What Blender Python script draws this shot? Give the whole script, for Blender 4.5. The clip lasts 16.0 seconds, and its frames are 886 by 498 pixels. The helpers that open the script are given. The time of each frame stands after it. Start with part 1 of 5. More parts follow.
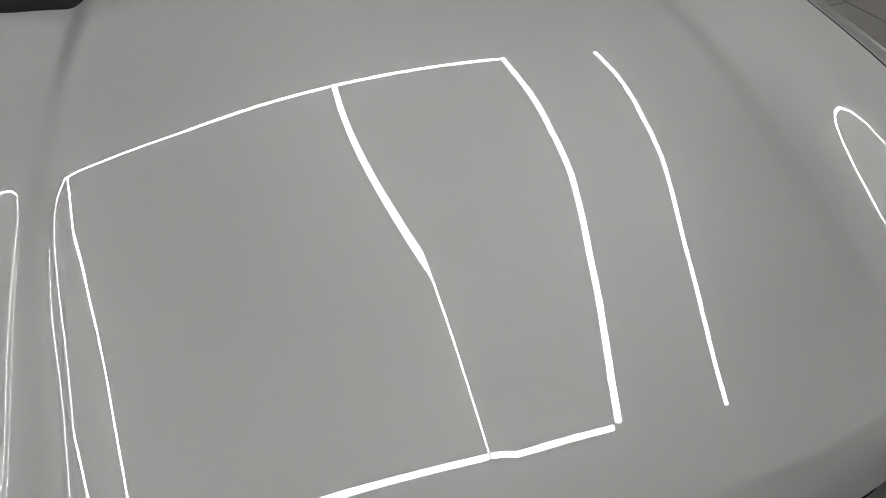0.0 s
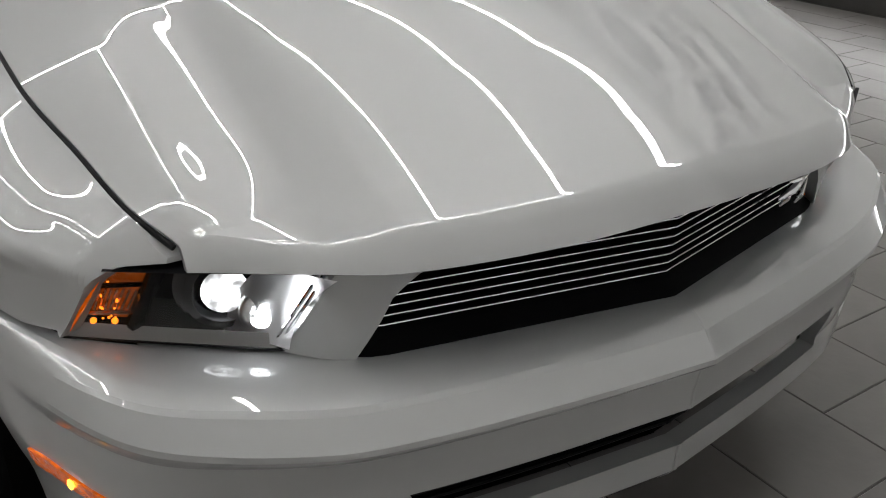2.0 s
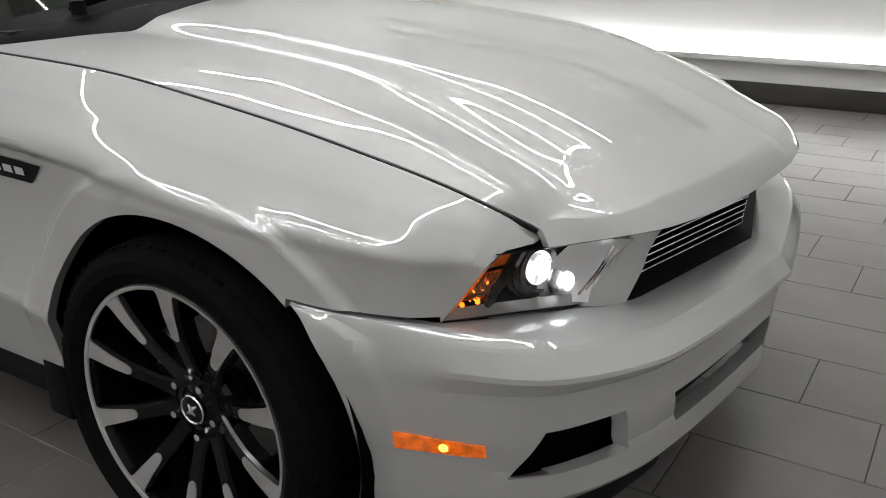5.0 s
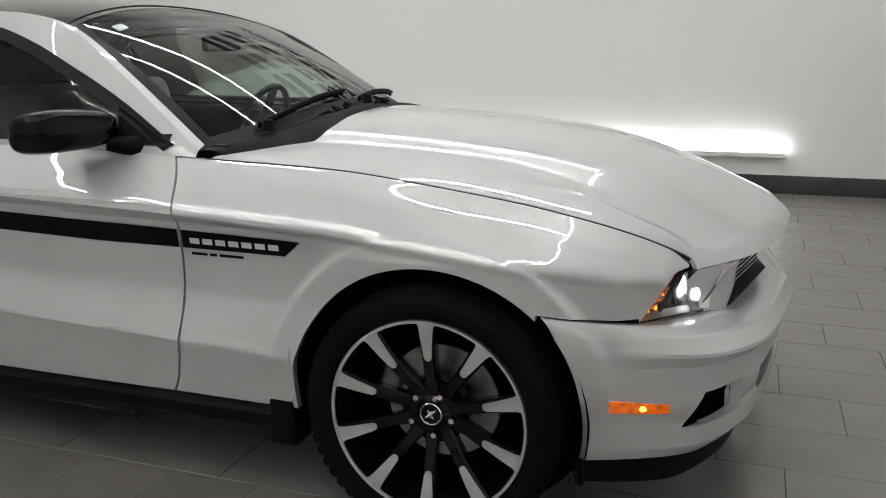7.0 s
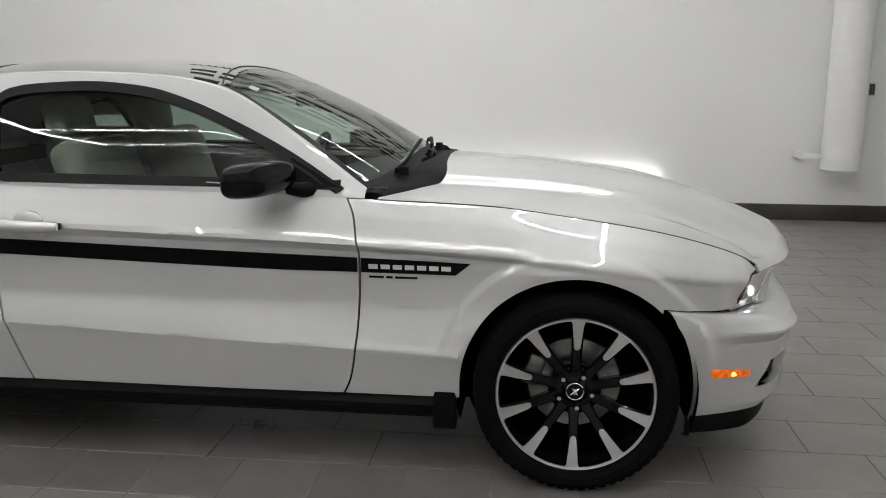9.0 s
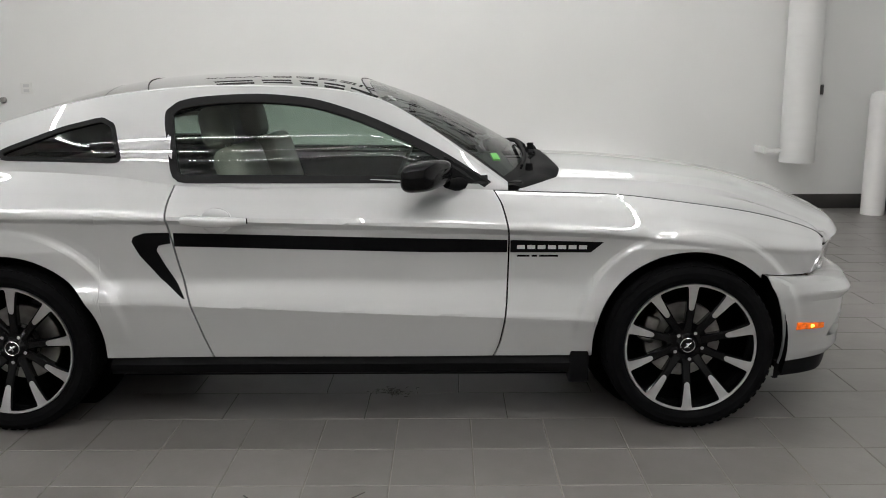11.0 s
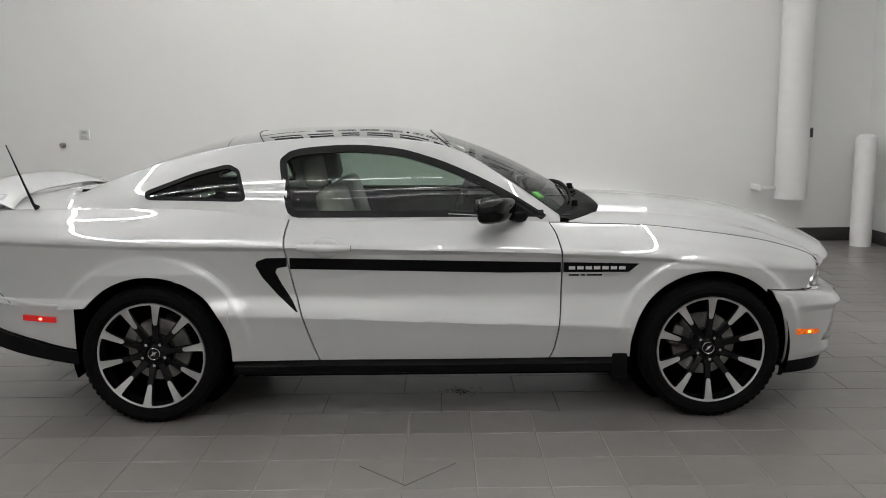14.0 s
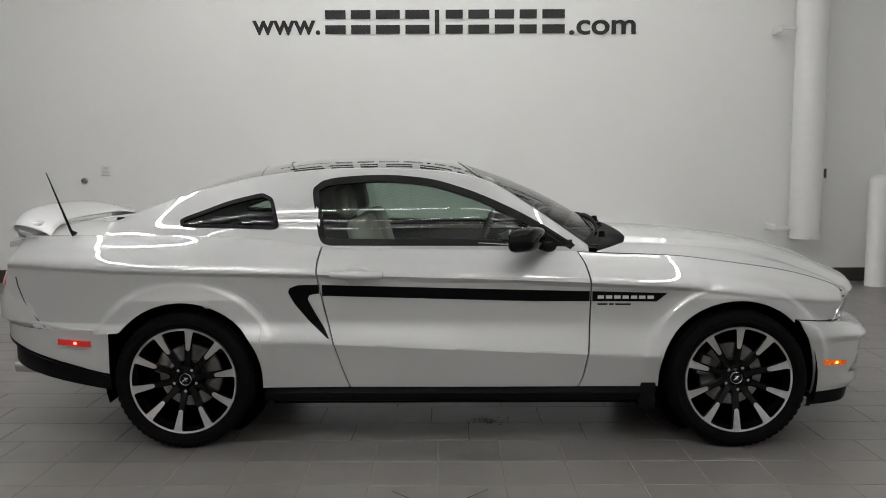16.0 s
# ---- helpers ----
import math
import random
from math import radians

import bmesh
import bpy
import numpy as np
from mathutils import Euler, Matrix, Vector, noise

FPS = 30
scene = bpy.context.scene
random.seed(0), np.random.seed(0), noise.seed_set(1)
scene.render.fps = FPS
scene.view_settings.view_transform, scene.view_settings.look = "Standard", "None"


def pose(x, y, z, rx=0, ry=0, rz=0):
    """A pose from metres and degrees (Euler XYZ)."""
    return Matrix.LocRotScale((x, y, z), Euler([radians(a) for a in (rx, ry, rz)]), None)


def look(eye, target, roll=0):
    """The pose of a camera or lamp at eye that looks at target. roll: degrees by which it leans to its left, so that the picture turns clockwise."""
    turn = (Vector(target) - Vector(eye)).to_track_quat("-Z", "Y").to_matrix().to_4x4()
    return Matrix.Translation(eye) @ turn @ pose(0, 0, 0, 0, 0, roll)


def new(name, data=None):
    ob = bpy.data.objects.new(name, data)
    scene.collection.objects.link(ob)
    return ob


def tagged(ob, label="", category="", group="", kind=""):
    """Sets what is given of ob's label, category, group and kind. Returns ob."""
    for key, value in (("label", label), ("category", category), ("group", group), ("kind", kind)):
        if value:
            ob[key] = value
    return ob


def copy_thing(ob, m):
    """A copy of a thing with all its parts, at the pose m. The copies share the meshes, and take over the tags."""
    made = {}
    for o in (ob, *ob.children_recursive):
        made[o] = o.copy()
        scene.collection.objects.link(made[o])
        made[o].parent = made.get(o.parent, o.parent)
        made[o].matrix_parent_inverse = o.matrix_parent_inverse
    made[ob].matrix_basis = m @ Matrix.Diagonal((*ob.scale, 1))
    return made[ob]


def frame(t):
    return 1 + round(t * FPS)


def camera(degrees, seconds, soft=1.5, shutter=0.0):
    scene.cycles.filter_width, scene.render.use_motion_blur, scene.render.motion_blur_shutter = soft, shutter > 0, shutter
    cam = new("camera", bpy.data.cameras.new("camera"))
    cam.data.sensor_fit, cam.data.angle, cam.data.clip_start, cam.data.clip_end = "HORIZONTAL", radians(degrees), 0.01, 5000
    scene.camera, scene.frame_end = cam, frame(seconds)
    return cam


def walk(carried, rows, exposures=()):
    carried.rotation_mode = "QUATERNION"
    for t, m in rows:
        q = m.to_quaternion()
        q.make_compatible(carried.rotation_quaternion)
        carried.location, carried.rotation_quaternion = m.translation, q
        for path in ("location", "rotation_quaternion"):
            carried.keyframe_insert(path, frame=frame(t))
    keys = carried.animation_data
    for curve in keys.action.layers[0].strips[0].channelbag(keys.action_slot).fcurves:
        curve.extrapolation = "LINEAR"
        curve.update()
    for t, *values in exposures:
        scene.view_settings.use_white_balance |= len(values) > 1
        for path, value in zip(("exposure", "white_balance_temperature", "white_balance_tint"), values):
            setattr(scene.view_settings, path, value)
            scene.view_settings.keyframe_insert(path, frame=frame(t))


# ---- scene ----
cam = camera(54.6, 16.0, 1.0)
PATH = [
    (0.0, pose(1.260, -0.095, 1.460, 54.81, 7.33, 77.33)),
    (0.5, pose(1.334, -0.277, 1.397, 56.56, 4.58, 71.00)),
    (1.0, pose(1.397, -0.494, 1.338, 59.16, 1.76, 64.63)),
    (1.5, pose(1.415, -0.714, 1.270, 60.88, -1.20, 58.92)),
    (2.0, pose(1.500, -0.888, 1.193, 63.08, -1.00, 56.49)),
    (2.5, pose(1.483, -0.993, 1.100, 64.36, -1.45, 52.97)),
    (3.0, pose(1.407, -1.100, 1.059, 65.71, -2.05, 48.82)),
    (3.5, pose(1.346, -1.213, 1.079, 66.56, -1.18, 44.43)),
    (4.0, pose(1.296, -1.416, 1.124, 66.90, -1.23, 40.25)),
    (4.5, pose(1.249, -1.605, 1.163, 67.84, -1.01, 35.78)),
    (5.0, pose(1.157, -1.817, 1.178, 70.03, 0.07, 32.22)),
    (7.5, pose(0.542, -3.027, 1.296, 77.26, -0.02, 15.49)),
    (8.0, pose(0.327, -3.276, 1.329, 77.69, -0.37, 11.17)),
    (8.5, pose(0.096, -3.435, 1.336, 78.07, -0.36, 8.43)),
    (9.0, pose(-0.138, -3.595, 1.372, 78.45, -0.23, 6.41)),
    (9.5, pose(-0.366, -3.802, 1.390, 78.84, 0.13, 5.13)),
    (10.0, pose(-0.574, -3.940, 1.389, 78.99, 0.21, 3.89)),
    (12.5, pose(-1.252, -4.588, 1.489, 77.94, 0.57, -3.34)),
    (13.0, pose(-1.234, -4.736, 1.516, 78.38, 0.82, -1.58)),
    (13.5, pose(-1.247, -4.838, 1.502, 79.81, 0.80, -0.64)),
    (14.0, pose(-1.303, -4.954, 1.480, 81.17, 0.60, -0.17)),
    (14.5, pose(-1.342, -5.042, 1.477, 82.06, 0.34, -0.07)),
    (15.0, pose(-1.379, -5.077, 1.495, 82.79, 0.20, 0.04)),
    (15.5, pose(-1.412, -5.048, 1.445, 83.51, 0.22, 0.08)),
    (16.0, pose(-1.427, -5.021, 1.415, 84.08, 0.21, 0.23)),
]

walk(cam, PATH, [(0.0, -0.60), (1.0, -0.55), (2.0, -0.18), (3.0, 0.18), (4.0, 0.18), (5.0, 0.14), (7.0, 0.26), (10.0, 0.36), (12.5, 0.38), (14.0, 0.26), (16.0, 0.09)])

# ---- world and lamps ----
world = bpy.data.worlds.new("showroom_air")
scene.world = world
world.use_nodes = True
world.node_tree.nodes["Background"].inputs[0].default_value = (0.9, 0.95, 1.0, 1)
world.node_tree.nodes["Background"].inputs[1].default_value = 0.02
LED_POWER = 45.0
WALL_LED_POWER = 10.0
CEIL = 5.2


# ---- materials ----
def material(name, base, rough=0.5, metal=0.0, coat=0.0, coat_rough=0.03, emit=None, power=0.0,
             vary=0.0, scale=6.0, bump=0.0, bump_scale=60.0, ior=1.45, alpha=1.0, trans=0.0, per_object=0.0):
    m = bpy.data.materials.new(name)
    m.use_nodes = True
    nt = m.node_tree
    b = nt.nodes["Principled BSDF"]
    b.inputs["Base Color"].default_value = (*base, 1)
    b.inputs["Roughness"].default_value = rough
    b.inputs["Metallic"].default_value = metal
    b.inputs["Coat Weight"].default_value = coat
    b.inputs["Coat Roughness"].default_value = coat_rough
    b.inputs["IOR"].default_value = ior
    b.inputs["Transmission Weight"].default_value = trans
    if emit:
        b.inputs["Emission Color"].default_value = (*emit, 1)
        b.inputs["Emission Strength"].default_value = power
    co = nt.nodes.new("ShaderNodeTexCoord")
    if vary or per_object:
        big = nt.nodes.new("ShaderNodeTexNoise")
        big.inputs["Scale"].default_value = scale
        big.inputs["Detail"].default_value = 8
        nt.links.new(co.outputs["Object"], big.inputs["Vector"])
        ramp = nt.nodes.new("ShaderNodeMapRange")
        ramp.inputs[1].default_value, ramp.inputs[2].default_value = 0.3, 0.7
        ramp.inputs[3].default_value, ramp.inputs[4].default_value = 1 - vary, 1 + vary
        nt.links.new(big.outputs["Fac"], ramp.inputs[0])
        hsv = nt.nodes.new("ShaderNodeHueSaturation")
        hsv.inputs["Color"].default_value = (*base, 1)
        out = ramp.outputs[0]
        if per_object:
            info = nt.nodes.new("ShaderNodeObjectInfo")
            r2 = nt.nodes.new("ShaderNodeMapRange")
            r2.inputs[3].default_value, r2.inputs[4].default_value = 1 - per_object, 1 + per_object
            nt.links.new(info.outputs["Random"], r2.inputs[0])
            mul = nt.nodes.new("ShaderNodeMath")
            mul.operation = "MULTIPLY"
            nt.links.new(out, mul.inputs[0]), nt.links.new(r2.outputs[0], mul.inputs[1])
            out = mul.outputs[0]
        nt.links.new(out, hsv.inputs["Value"])
        nt.links.new(hsv.outputs[0], b.inputs["Base Color"])
    if bump:
        fine = nt.nodes.new("ShaderNodeTexNoise")
        fine.inputs["Scale"].default_value = bump_scale
        fine.inputs["Detail"].default_value = 6
        nt.links.new(co.outputs["Object"], fine.inputs["Vector"])
        bp = nt.nodes.new("ShaderNodeBump")
        bp.inputs["Strength"].default_value = bump
        bp.inputs["Distance"].default_value = 0.004
        nt.links.new(fine.outputs["Fac"], bp.inputs["Height"])
        nt.links.new(bp.outputs[0], b.inputs["Normal"])
    return m


def clear_glass(name, tint, gloss=1.5):
    m = bpy.data.materials.new(name)
    m.use_nodes = True
    nt = m.node_tree
    nt.nodes.remove(nt.nodes["Principled BSDF"])
    tr = nt.nodes.new("ShaderNodeBsdfTransparent")
    tr.inputs[0].default_value = (*tint, 1)
    gl = nt.nodes.new("ShaderNodeBsdfGlossy")
    gl.inputs["Roughness"].default_value = 0.01
    fr = nt.nodes.new("ShaderNodeFresnel")
    fr.inputs[0].default_value = gloss
    mix = nt.nodes.new("ShaderNodeMixShader")
    nt.links.new(fr.outputs[0], mix.inputs[0])
    nt.links.new(tr.outputs[0], mix.inputs[1])
    nt.links.new(gl.outputs[0], mix.inputs[2])
    nt.links.new(mix.outputs[0], nt.nodes["Material Output"].inputs[0])
    return m


PAINT = material("silver_paint", (0.50, 0.506, 0.508), 0.52, 0.45, 1.0, 0.006)
PAINT.node_tree.nodes["Principled BSDF"].inputs["Coat IOR"].default_value = 2.1
BLACK = material("satin_black_plastic", (0.004, 0.004, 0.0045), 0.55, ior=1.18, bump=0.1, bump_scale=400)
GLOSS = material("gloss_black", (0.003, 0.003, 0.0035), 0.08, ior=1.3)
VINYL = material("black_stripe_vinyl", (0.004, 0.004, 0.0045), 0.4, ior=1.15)
RUBBER = material("tyre_rubber", (0.005, 0.005, 0.0055), 0.8, ior=1.12, vary=0.2, scale=30, bump=0.3, bump_scale=300)
TRIM = material("rubber_seal_and_gap_shade", (0.008, 0.008, 0.0085), 0.5, ior=1.25)
# near-black colour carries the shade inside arches, openings and wheels
CAVITY_SHADE = material("cavity_shade", (0.003, 0.003, 0.003), 0.9, ior=1.05)
SATIN = material("satin_silver_bezel", (0.78, 0.78, 0.79), 0.3, 0.25)
MACHINED = material("machined_aluminium", (0.62, 0.62, 0.63), 0.28, 0.9, vary=0.05, scale=40)
CHROME = material("chrome", (0.8, 0.8, 0.82), 0.07, 1.0)
STEEL = material("brake_steel", (0.32, 0.31, 0.30), 0.35, 1.0, vary=0.25, scale=25)
GLASS = clear_glass("tinted_glass", (0.50, 0.58, 0.53), 1.55)
WINDSHIELD = clear_glass("windshield_glass", (0.78, 0.87, 0.82), 1.55)
ROOFGLASS = material("roof_glass", (0.004, 0.004, 0.005), 0.02, coat=1.0)
LENS = clear_glass("headlamp_lens", (0.97, 0.97, 0.97), 1.4)
SIGNAL = material("amber_signal_bowl", (0.34, 0.085, 0.014), 0.16, 0.5, coat=1.0, emit=(1.0, 0.16, 0.0), power=0.10, vary=0.8, scale=38, bump=1.0, bump_scale=55)
AMBER = material("amber_lens", (0.60, 0.10, 0.003), 0.10, coat=1.0, emit=(1.0, 0.17, 0.0), power=0.30, vary=0.75, scale=45, bump=1.0, bump_scale=120)
RIB = material("amber_tinted_reflector", (0.62, 0.40, 0.26), 0.15, 0.9)
GLOW_DOT = material("amber_glow_dot", (1.0, 0.3, 0.03), 0.3, emit=(1.0, 0.22, 0.008), power=2.2)
AMBER_HOT = material("amber_bulb", (1.0, 0.5, 0.05), 0.3, emit=(1.0, 0.42, 0.04), power=5.0)
RED = material("red_lens", (0.45, 0.01, 0.01), 0.12, coat=1.0, emit=(1.0, 0.03, 0.02), power=0.12)
RED_HOT = material("red_bulb", (1.0, 0.1, 0.05), 0.3, emit=(1.0, 0.08, 0.05), power=8.0)
BEAM = material("projector_glow", (1, 1, 1), 0.1, emit=(0.95, 0.98, 1.0), power=3.6)
BULB = material("high_beam_glow", (1, 1, 1), 0.1, emit=(0.95, 0.98, 1.0), power=16.0)
for lit in (BEAM, BULB):
    # uneven glow of a lit lens
    nt = lit.node_tree
    co = nt.nodes.new("ShaderNodeTexCoord")
    cells = nt.nodes.new("ShaderNodeTexNoise")
    cells.inputs["Scale"].default_value = 42 if lit is BEAM else 140
    nt.links.new(co.outputs["Object"], cells.inputs["Vector"])
    span = nt.nodes.new("ShaderNodeMapRange")
    span.inputs[1].default_value, span.inputs[2].default_value = 0.35, 0.62
    span.inputs[3].default_value, span.inputs[4].default_value = 0.35, 3.6 if lit is BEAM else 14.0
    nt.links.new(cells.outputs["Fac"], span.inputs[0])
    nt.links.new(span.outputs[0], nt.nodes["Principled BSDF"].inputs["Emission Strength"])
SMOKE = material("smoked_projector_ring", (0.10, 0.10, 0.105), 0.18, 0.8)
BEZEL = material("satin_grey_bezel", (0.26, 0.25, 0.245), 0.28, 0.7)
REFLECTOR = material("reflector_chrome", (0.90, 0.90, 0.91), 0.30, 1.0, bump=0.25, bump_scale=40)
LEATHER = material("stone_grey_leather", (0.42, 0.41, 0.37), 0.5, vary=0.06, scale=12, bump=0.15, bump_scale=250)
CARPET = material("interior_black", (0.014, 0.014, 0.015), 0.8, vary=0.2, scale=20)
SILVERINK = material("silver_lettering", (0.7, 0.7, 0.7), 0.3, 0.6)
WALLPAINT = material("white_wall_paint", (0.745, 0.745, 0.735), 0.55, vary=0.012, scale=1.5, bump=0.06, bump_scale=160)
CEILPAINT = material("white_ceiling_paint", (0.78, 0.78, 0.77), 0.7, vary=0.02, scale=2)
BASEB = material("dark_base_tile", (0.045, 0.042, 0.04), 0.4, vary=0.15, scale=5)
SIGN = material("black_sign_letters", (0.008, 0.008, 0.008), 0.45)
TILE = material("porcelain_tile", (0.160, 0.150, 0.143), 0.32, ior=1.6, vary=0.16, scale=3.5, bump=0.12, bump_scale=35, per_object=0.06)
GROUT = material("grout", (0.07, 0.067, 0.062), 0.85, vary=0.2, scale=30)
PALE_GROUT = material("pale_grout", (0.19, 0.175, 0.16), 0.85, vary=0.3, scale=8)
DUCT = material("white_duct", (0.72, 0.72, 0.71), 0.5, bump=0.15, bump_scale=20)
BOLLARD = material("white_bollard_plastic", (0.75, 0.74, 0.73), 0.4, vary=0.03, scale=8)
DOORPAINT = material("garage_door_white", (0.70, 0.70, 0.69), 0.45, vary=0.04, scale=4)
LED = material("led_diffuser", (0.9, 0.9, 0.9), 0.4, emit=(1.0, 0.995, 0.975), power=LED_POWER)
WALL_LED = material("wall_led_diffuser", (0.9, 0.9, 0.9), 0.4, emit=(0.99, 0.99, 1.0), power=WALL_LED_POWER)
ALU = material("aluminium_profile", (0.6, 0.6, 0.6), 0.35, 0.9)
PLATE = material("white_outlet_plastic", (0.72, 0.72, 0.70), 0.4)
STICKER = material("paper_sticker", (0.75, 0.76, 0.75), 0.5)
GREEN = material("green_card", (0.16, 0.62, 0.10), 0.5)
DIRT = material("dry_leaves", (0.03, 0.025, 0.02), 0.9, vary=0.4, scale=60)


# ---- mesh helpers ----
def part(name, bm, mat, parent=None, label="", smooth=30.0):
    bmesh.ops.recalc_face_normals(bm, faces=bm.faces)
    me = bpy.data.meshes.new(name)
    bm.to_mesh(me)
    bm.free()
    me.materials.append(mat)
    if smooth:
        me.polygons.foreach_set("use_smooth", [True] * len(me.polygons))
        me.set_sharp_from_angle(angle=radians(smooth))
    ob = new(name, me)
    ob.parent = parent
    if label:
        ob["label"] = label
    return ob


def empty(name, label, category, at=(0, 0, 0), group="", kind=""):
    e = new(name)
    e.location = at
    return tagged(e, label, category, group, kind)


def box(a, b, bevel=0.0, bm=None):
    bm = bm or bmesh.new()
    made = bmesh.ops.create_cube(bm, size=1)["verts"]
    for v in made:
        v.co = [(a[i] + b[i]) / 2 + v.co[i] * (b[i] - a[i]) for i in range(3)]
    if bevel:
        es = list({e for v in made for e in v.link_edges})
        bmesh.ops.bevel(bm, geom=es, offset=bevel, segments=3, profile=0.5, affect="EDGES")
    return bm


def cyl(r1, r2, depth, m=None, seg=32, bm=None, caps=True):
    """A cone frustum about z, centred, moved by m."""
    bm = bm or bmesh.new()
    bmesh.ops.create_cone(bm, cap_ends=caps, segments=seg, radius1=r1, radius2=r2, depth=depth, matrix=m or Matrix())
    return bm


def lathe(profile, seg=72, axis="y", centre=(0, 0, 0), bm=None, closed=False):
    """Turns (radius, along) pairs about an axis through centre."""
    bm = bm or bmesh.new()
    rings = []
    for r, a in profile:
        ring = []
        for i in range(seg):
            w = 2 * math.pi * i / seg
            c, s = r * math.cos(w), r * math.sin(w)
            p = (c, a, s) if axis == "y" else (c, s, a)
            ring.append(bm.verts.new(Vector(centre) + Vector(p)))
        rings.append(ring)
    pairs = list(zip(rings, rings[1:])) + ([(rings[-1], rings[0])] if closed else [])
    for a, b in pairs:
        for i in range(seg):
            bm.faces.new((a[i], a[(i + 1) % seg], b[(i + 1) % seg], b[i]))
    return bm


def grid(fn, nu, nv, bm=None, keep=None):
    """A surface from fn(u, v), both 0 to 1; keep(centre) says which faces stay."""
    bm = bm or bmesh.new()
    vs = [[bm.verts.new(fn(i / nu, j / nv)) for j in range(nv + 1)] for i in range(nu + 1)]
    for i in range(nu):
        for j in range(nv):
            q = (vs[i][j], vs[i + 1][j], vs[i + 1][j + 1], vs[i][j + 1])
            if keep is None or keep(sum((v.co for v in q), Vector()) / 4):
                bm.faces.new(q)
    loose = [v for v in bm.verts if not v.link_faces]
    bmesh.ops.delete(bm, geom=loose, context="VERTS")
    bmesh.ops.remove_doubles(bm, verts=bm.verts, dist=0.0004)
    return bm


def shell(bm, depth, inward):
    """Gives a skin its folded edge: the boundary is drawn back by depth towards inward(co)."""
    edges = [e for e in bm.edges if e.is_boundary]
    made = bmesh.ops.extrude_edge_only(bm, edges=edges)["geom"]
    for v in made:
        if isinstance(v, bmesh.types.BMVert):
            v.co += inward(v.co) * depth
    return bm


def tube(points, radius, bm=None, seg=8, closed=False, flat=1.0):
    """A tube along a line of points."""
    bm = bm or bmesh.new()
    P = [Vector(p) for p in points]
    n = len(P)
    rings = []
    for i, p in enumerate(P):
        a = P[(i - 1) % n] if closed or i else p
        b = P[(i + 1) % n] if closed or i < n - 1 else p
        d = (b - a).normalized()
        side = d.cross(Vector((0, 0, 1)))
        if side.length < 1e-3:
            side = d.cross(Vector((0, 1, 0)))
        side.normalize()
        up = side.cross(d)
        r = radius[i] if isinstance(radius, (list, tuple)) else radius
        rings.append([bm.verts.new(p + r * (math.cos(2 * math.pi * k / seg) * side * flat + math.sin(2 * math.pi * k / seg) * up)) for k in range(seg)])
    for a, b in zip(rings, rings[1:] + ([rings[0]] if closed else [])):
        for k in range(seg):
            bm.faces.new((a[k], a[(k + 1) % seg], b[(k + 1) % seg], b[k]))
    if not closed:
        bm.faces.new(rings[0]), bm.faces.new(rings[-1])
    return bm


def solid(outline, depth, to3):
    """A flat outline of (a, b) pairs made a slab: to3(a, b, h) gives places, h from 0 to depth."""
    bm = bmesh.new()
    lo = [bm.verts.new(to3(a, b, 0)) for a, b in outline]
    hi = [bm.verts.new(to3(a, b, depth)) for a, b in outline]
    bm.faces.new(lo), bm.faces.new(hi)
    n = len(lo)
    for i in range(n):
        bm.faces.new((lo[i], lo[(i + 1) % n], hi[(i + 1) % n], hi[i]))
    return bm


def mirrored(bm):
    other = bm.copy()
    for v in other.verts:
        v.co.y = -v.co.y
    bmesh.ops.reverse_faces(other, faces=other.faces)
    return other


def pw(x, pts):
    """A smooth curve through (x, y) pairs in rising x (monotone cubic)."""
    n = len(pts)
    if x <= pts[0][0]:
        return pts[0][1]
    if x >= pts[-1][0]:
        return pts[-1][1]
    h = [pts[i + 1][0] - pts[i][0] for i in range(n - 1)]
    d = [(pts[i + 1][1] - pts[i][1]) / h[i] for i in range(n - 1)]
    def slope(i):
        if i == 0:
            return d[0]
        if i == n - 1:
            return d[-1]
        if d[i - 1] * d[i] <= 0:
            return 0.0
        w1, w2 = 2 * h[i] + h[i - 1], h[i] + 2 * h[i - 1]
        return (w1 + w2) / (w1 / d[i - 1] + w2 / d[i])
    i = max(k for k in range(n - 1) if pts[k][0] <= x)
    t = (x - pts[i][0]) / h[i]
    a, b = slope(i), slope(i + 1)
    return ((2 * t**3 - 3 * t**2 + 1) * pts[i][1] + (t**3 - 2 * t**2 + t) * h[i] * a
            + (-2 * t**3 + 3 * t**2) * pts[i + 1][1] + (t**3 - t**2) * h[i] * b)


FLOWS = {}


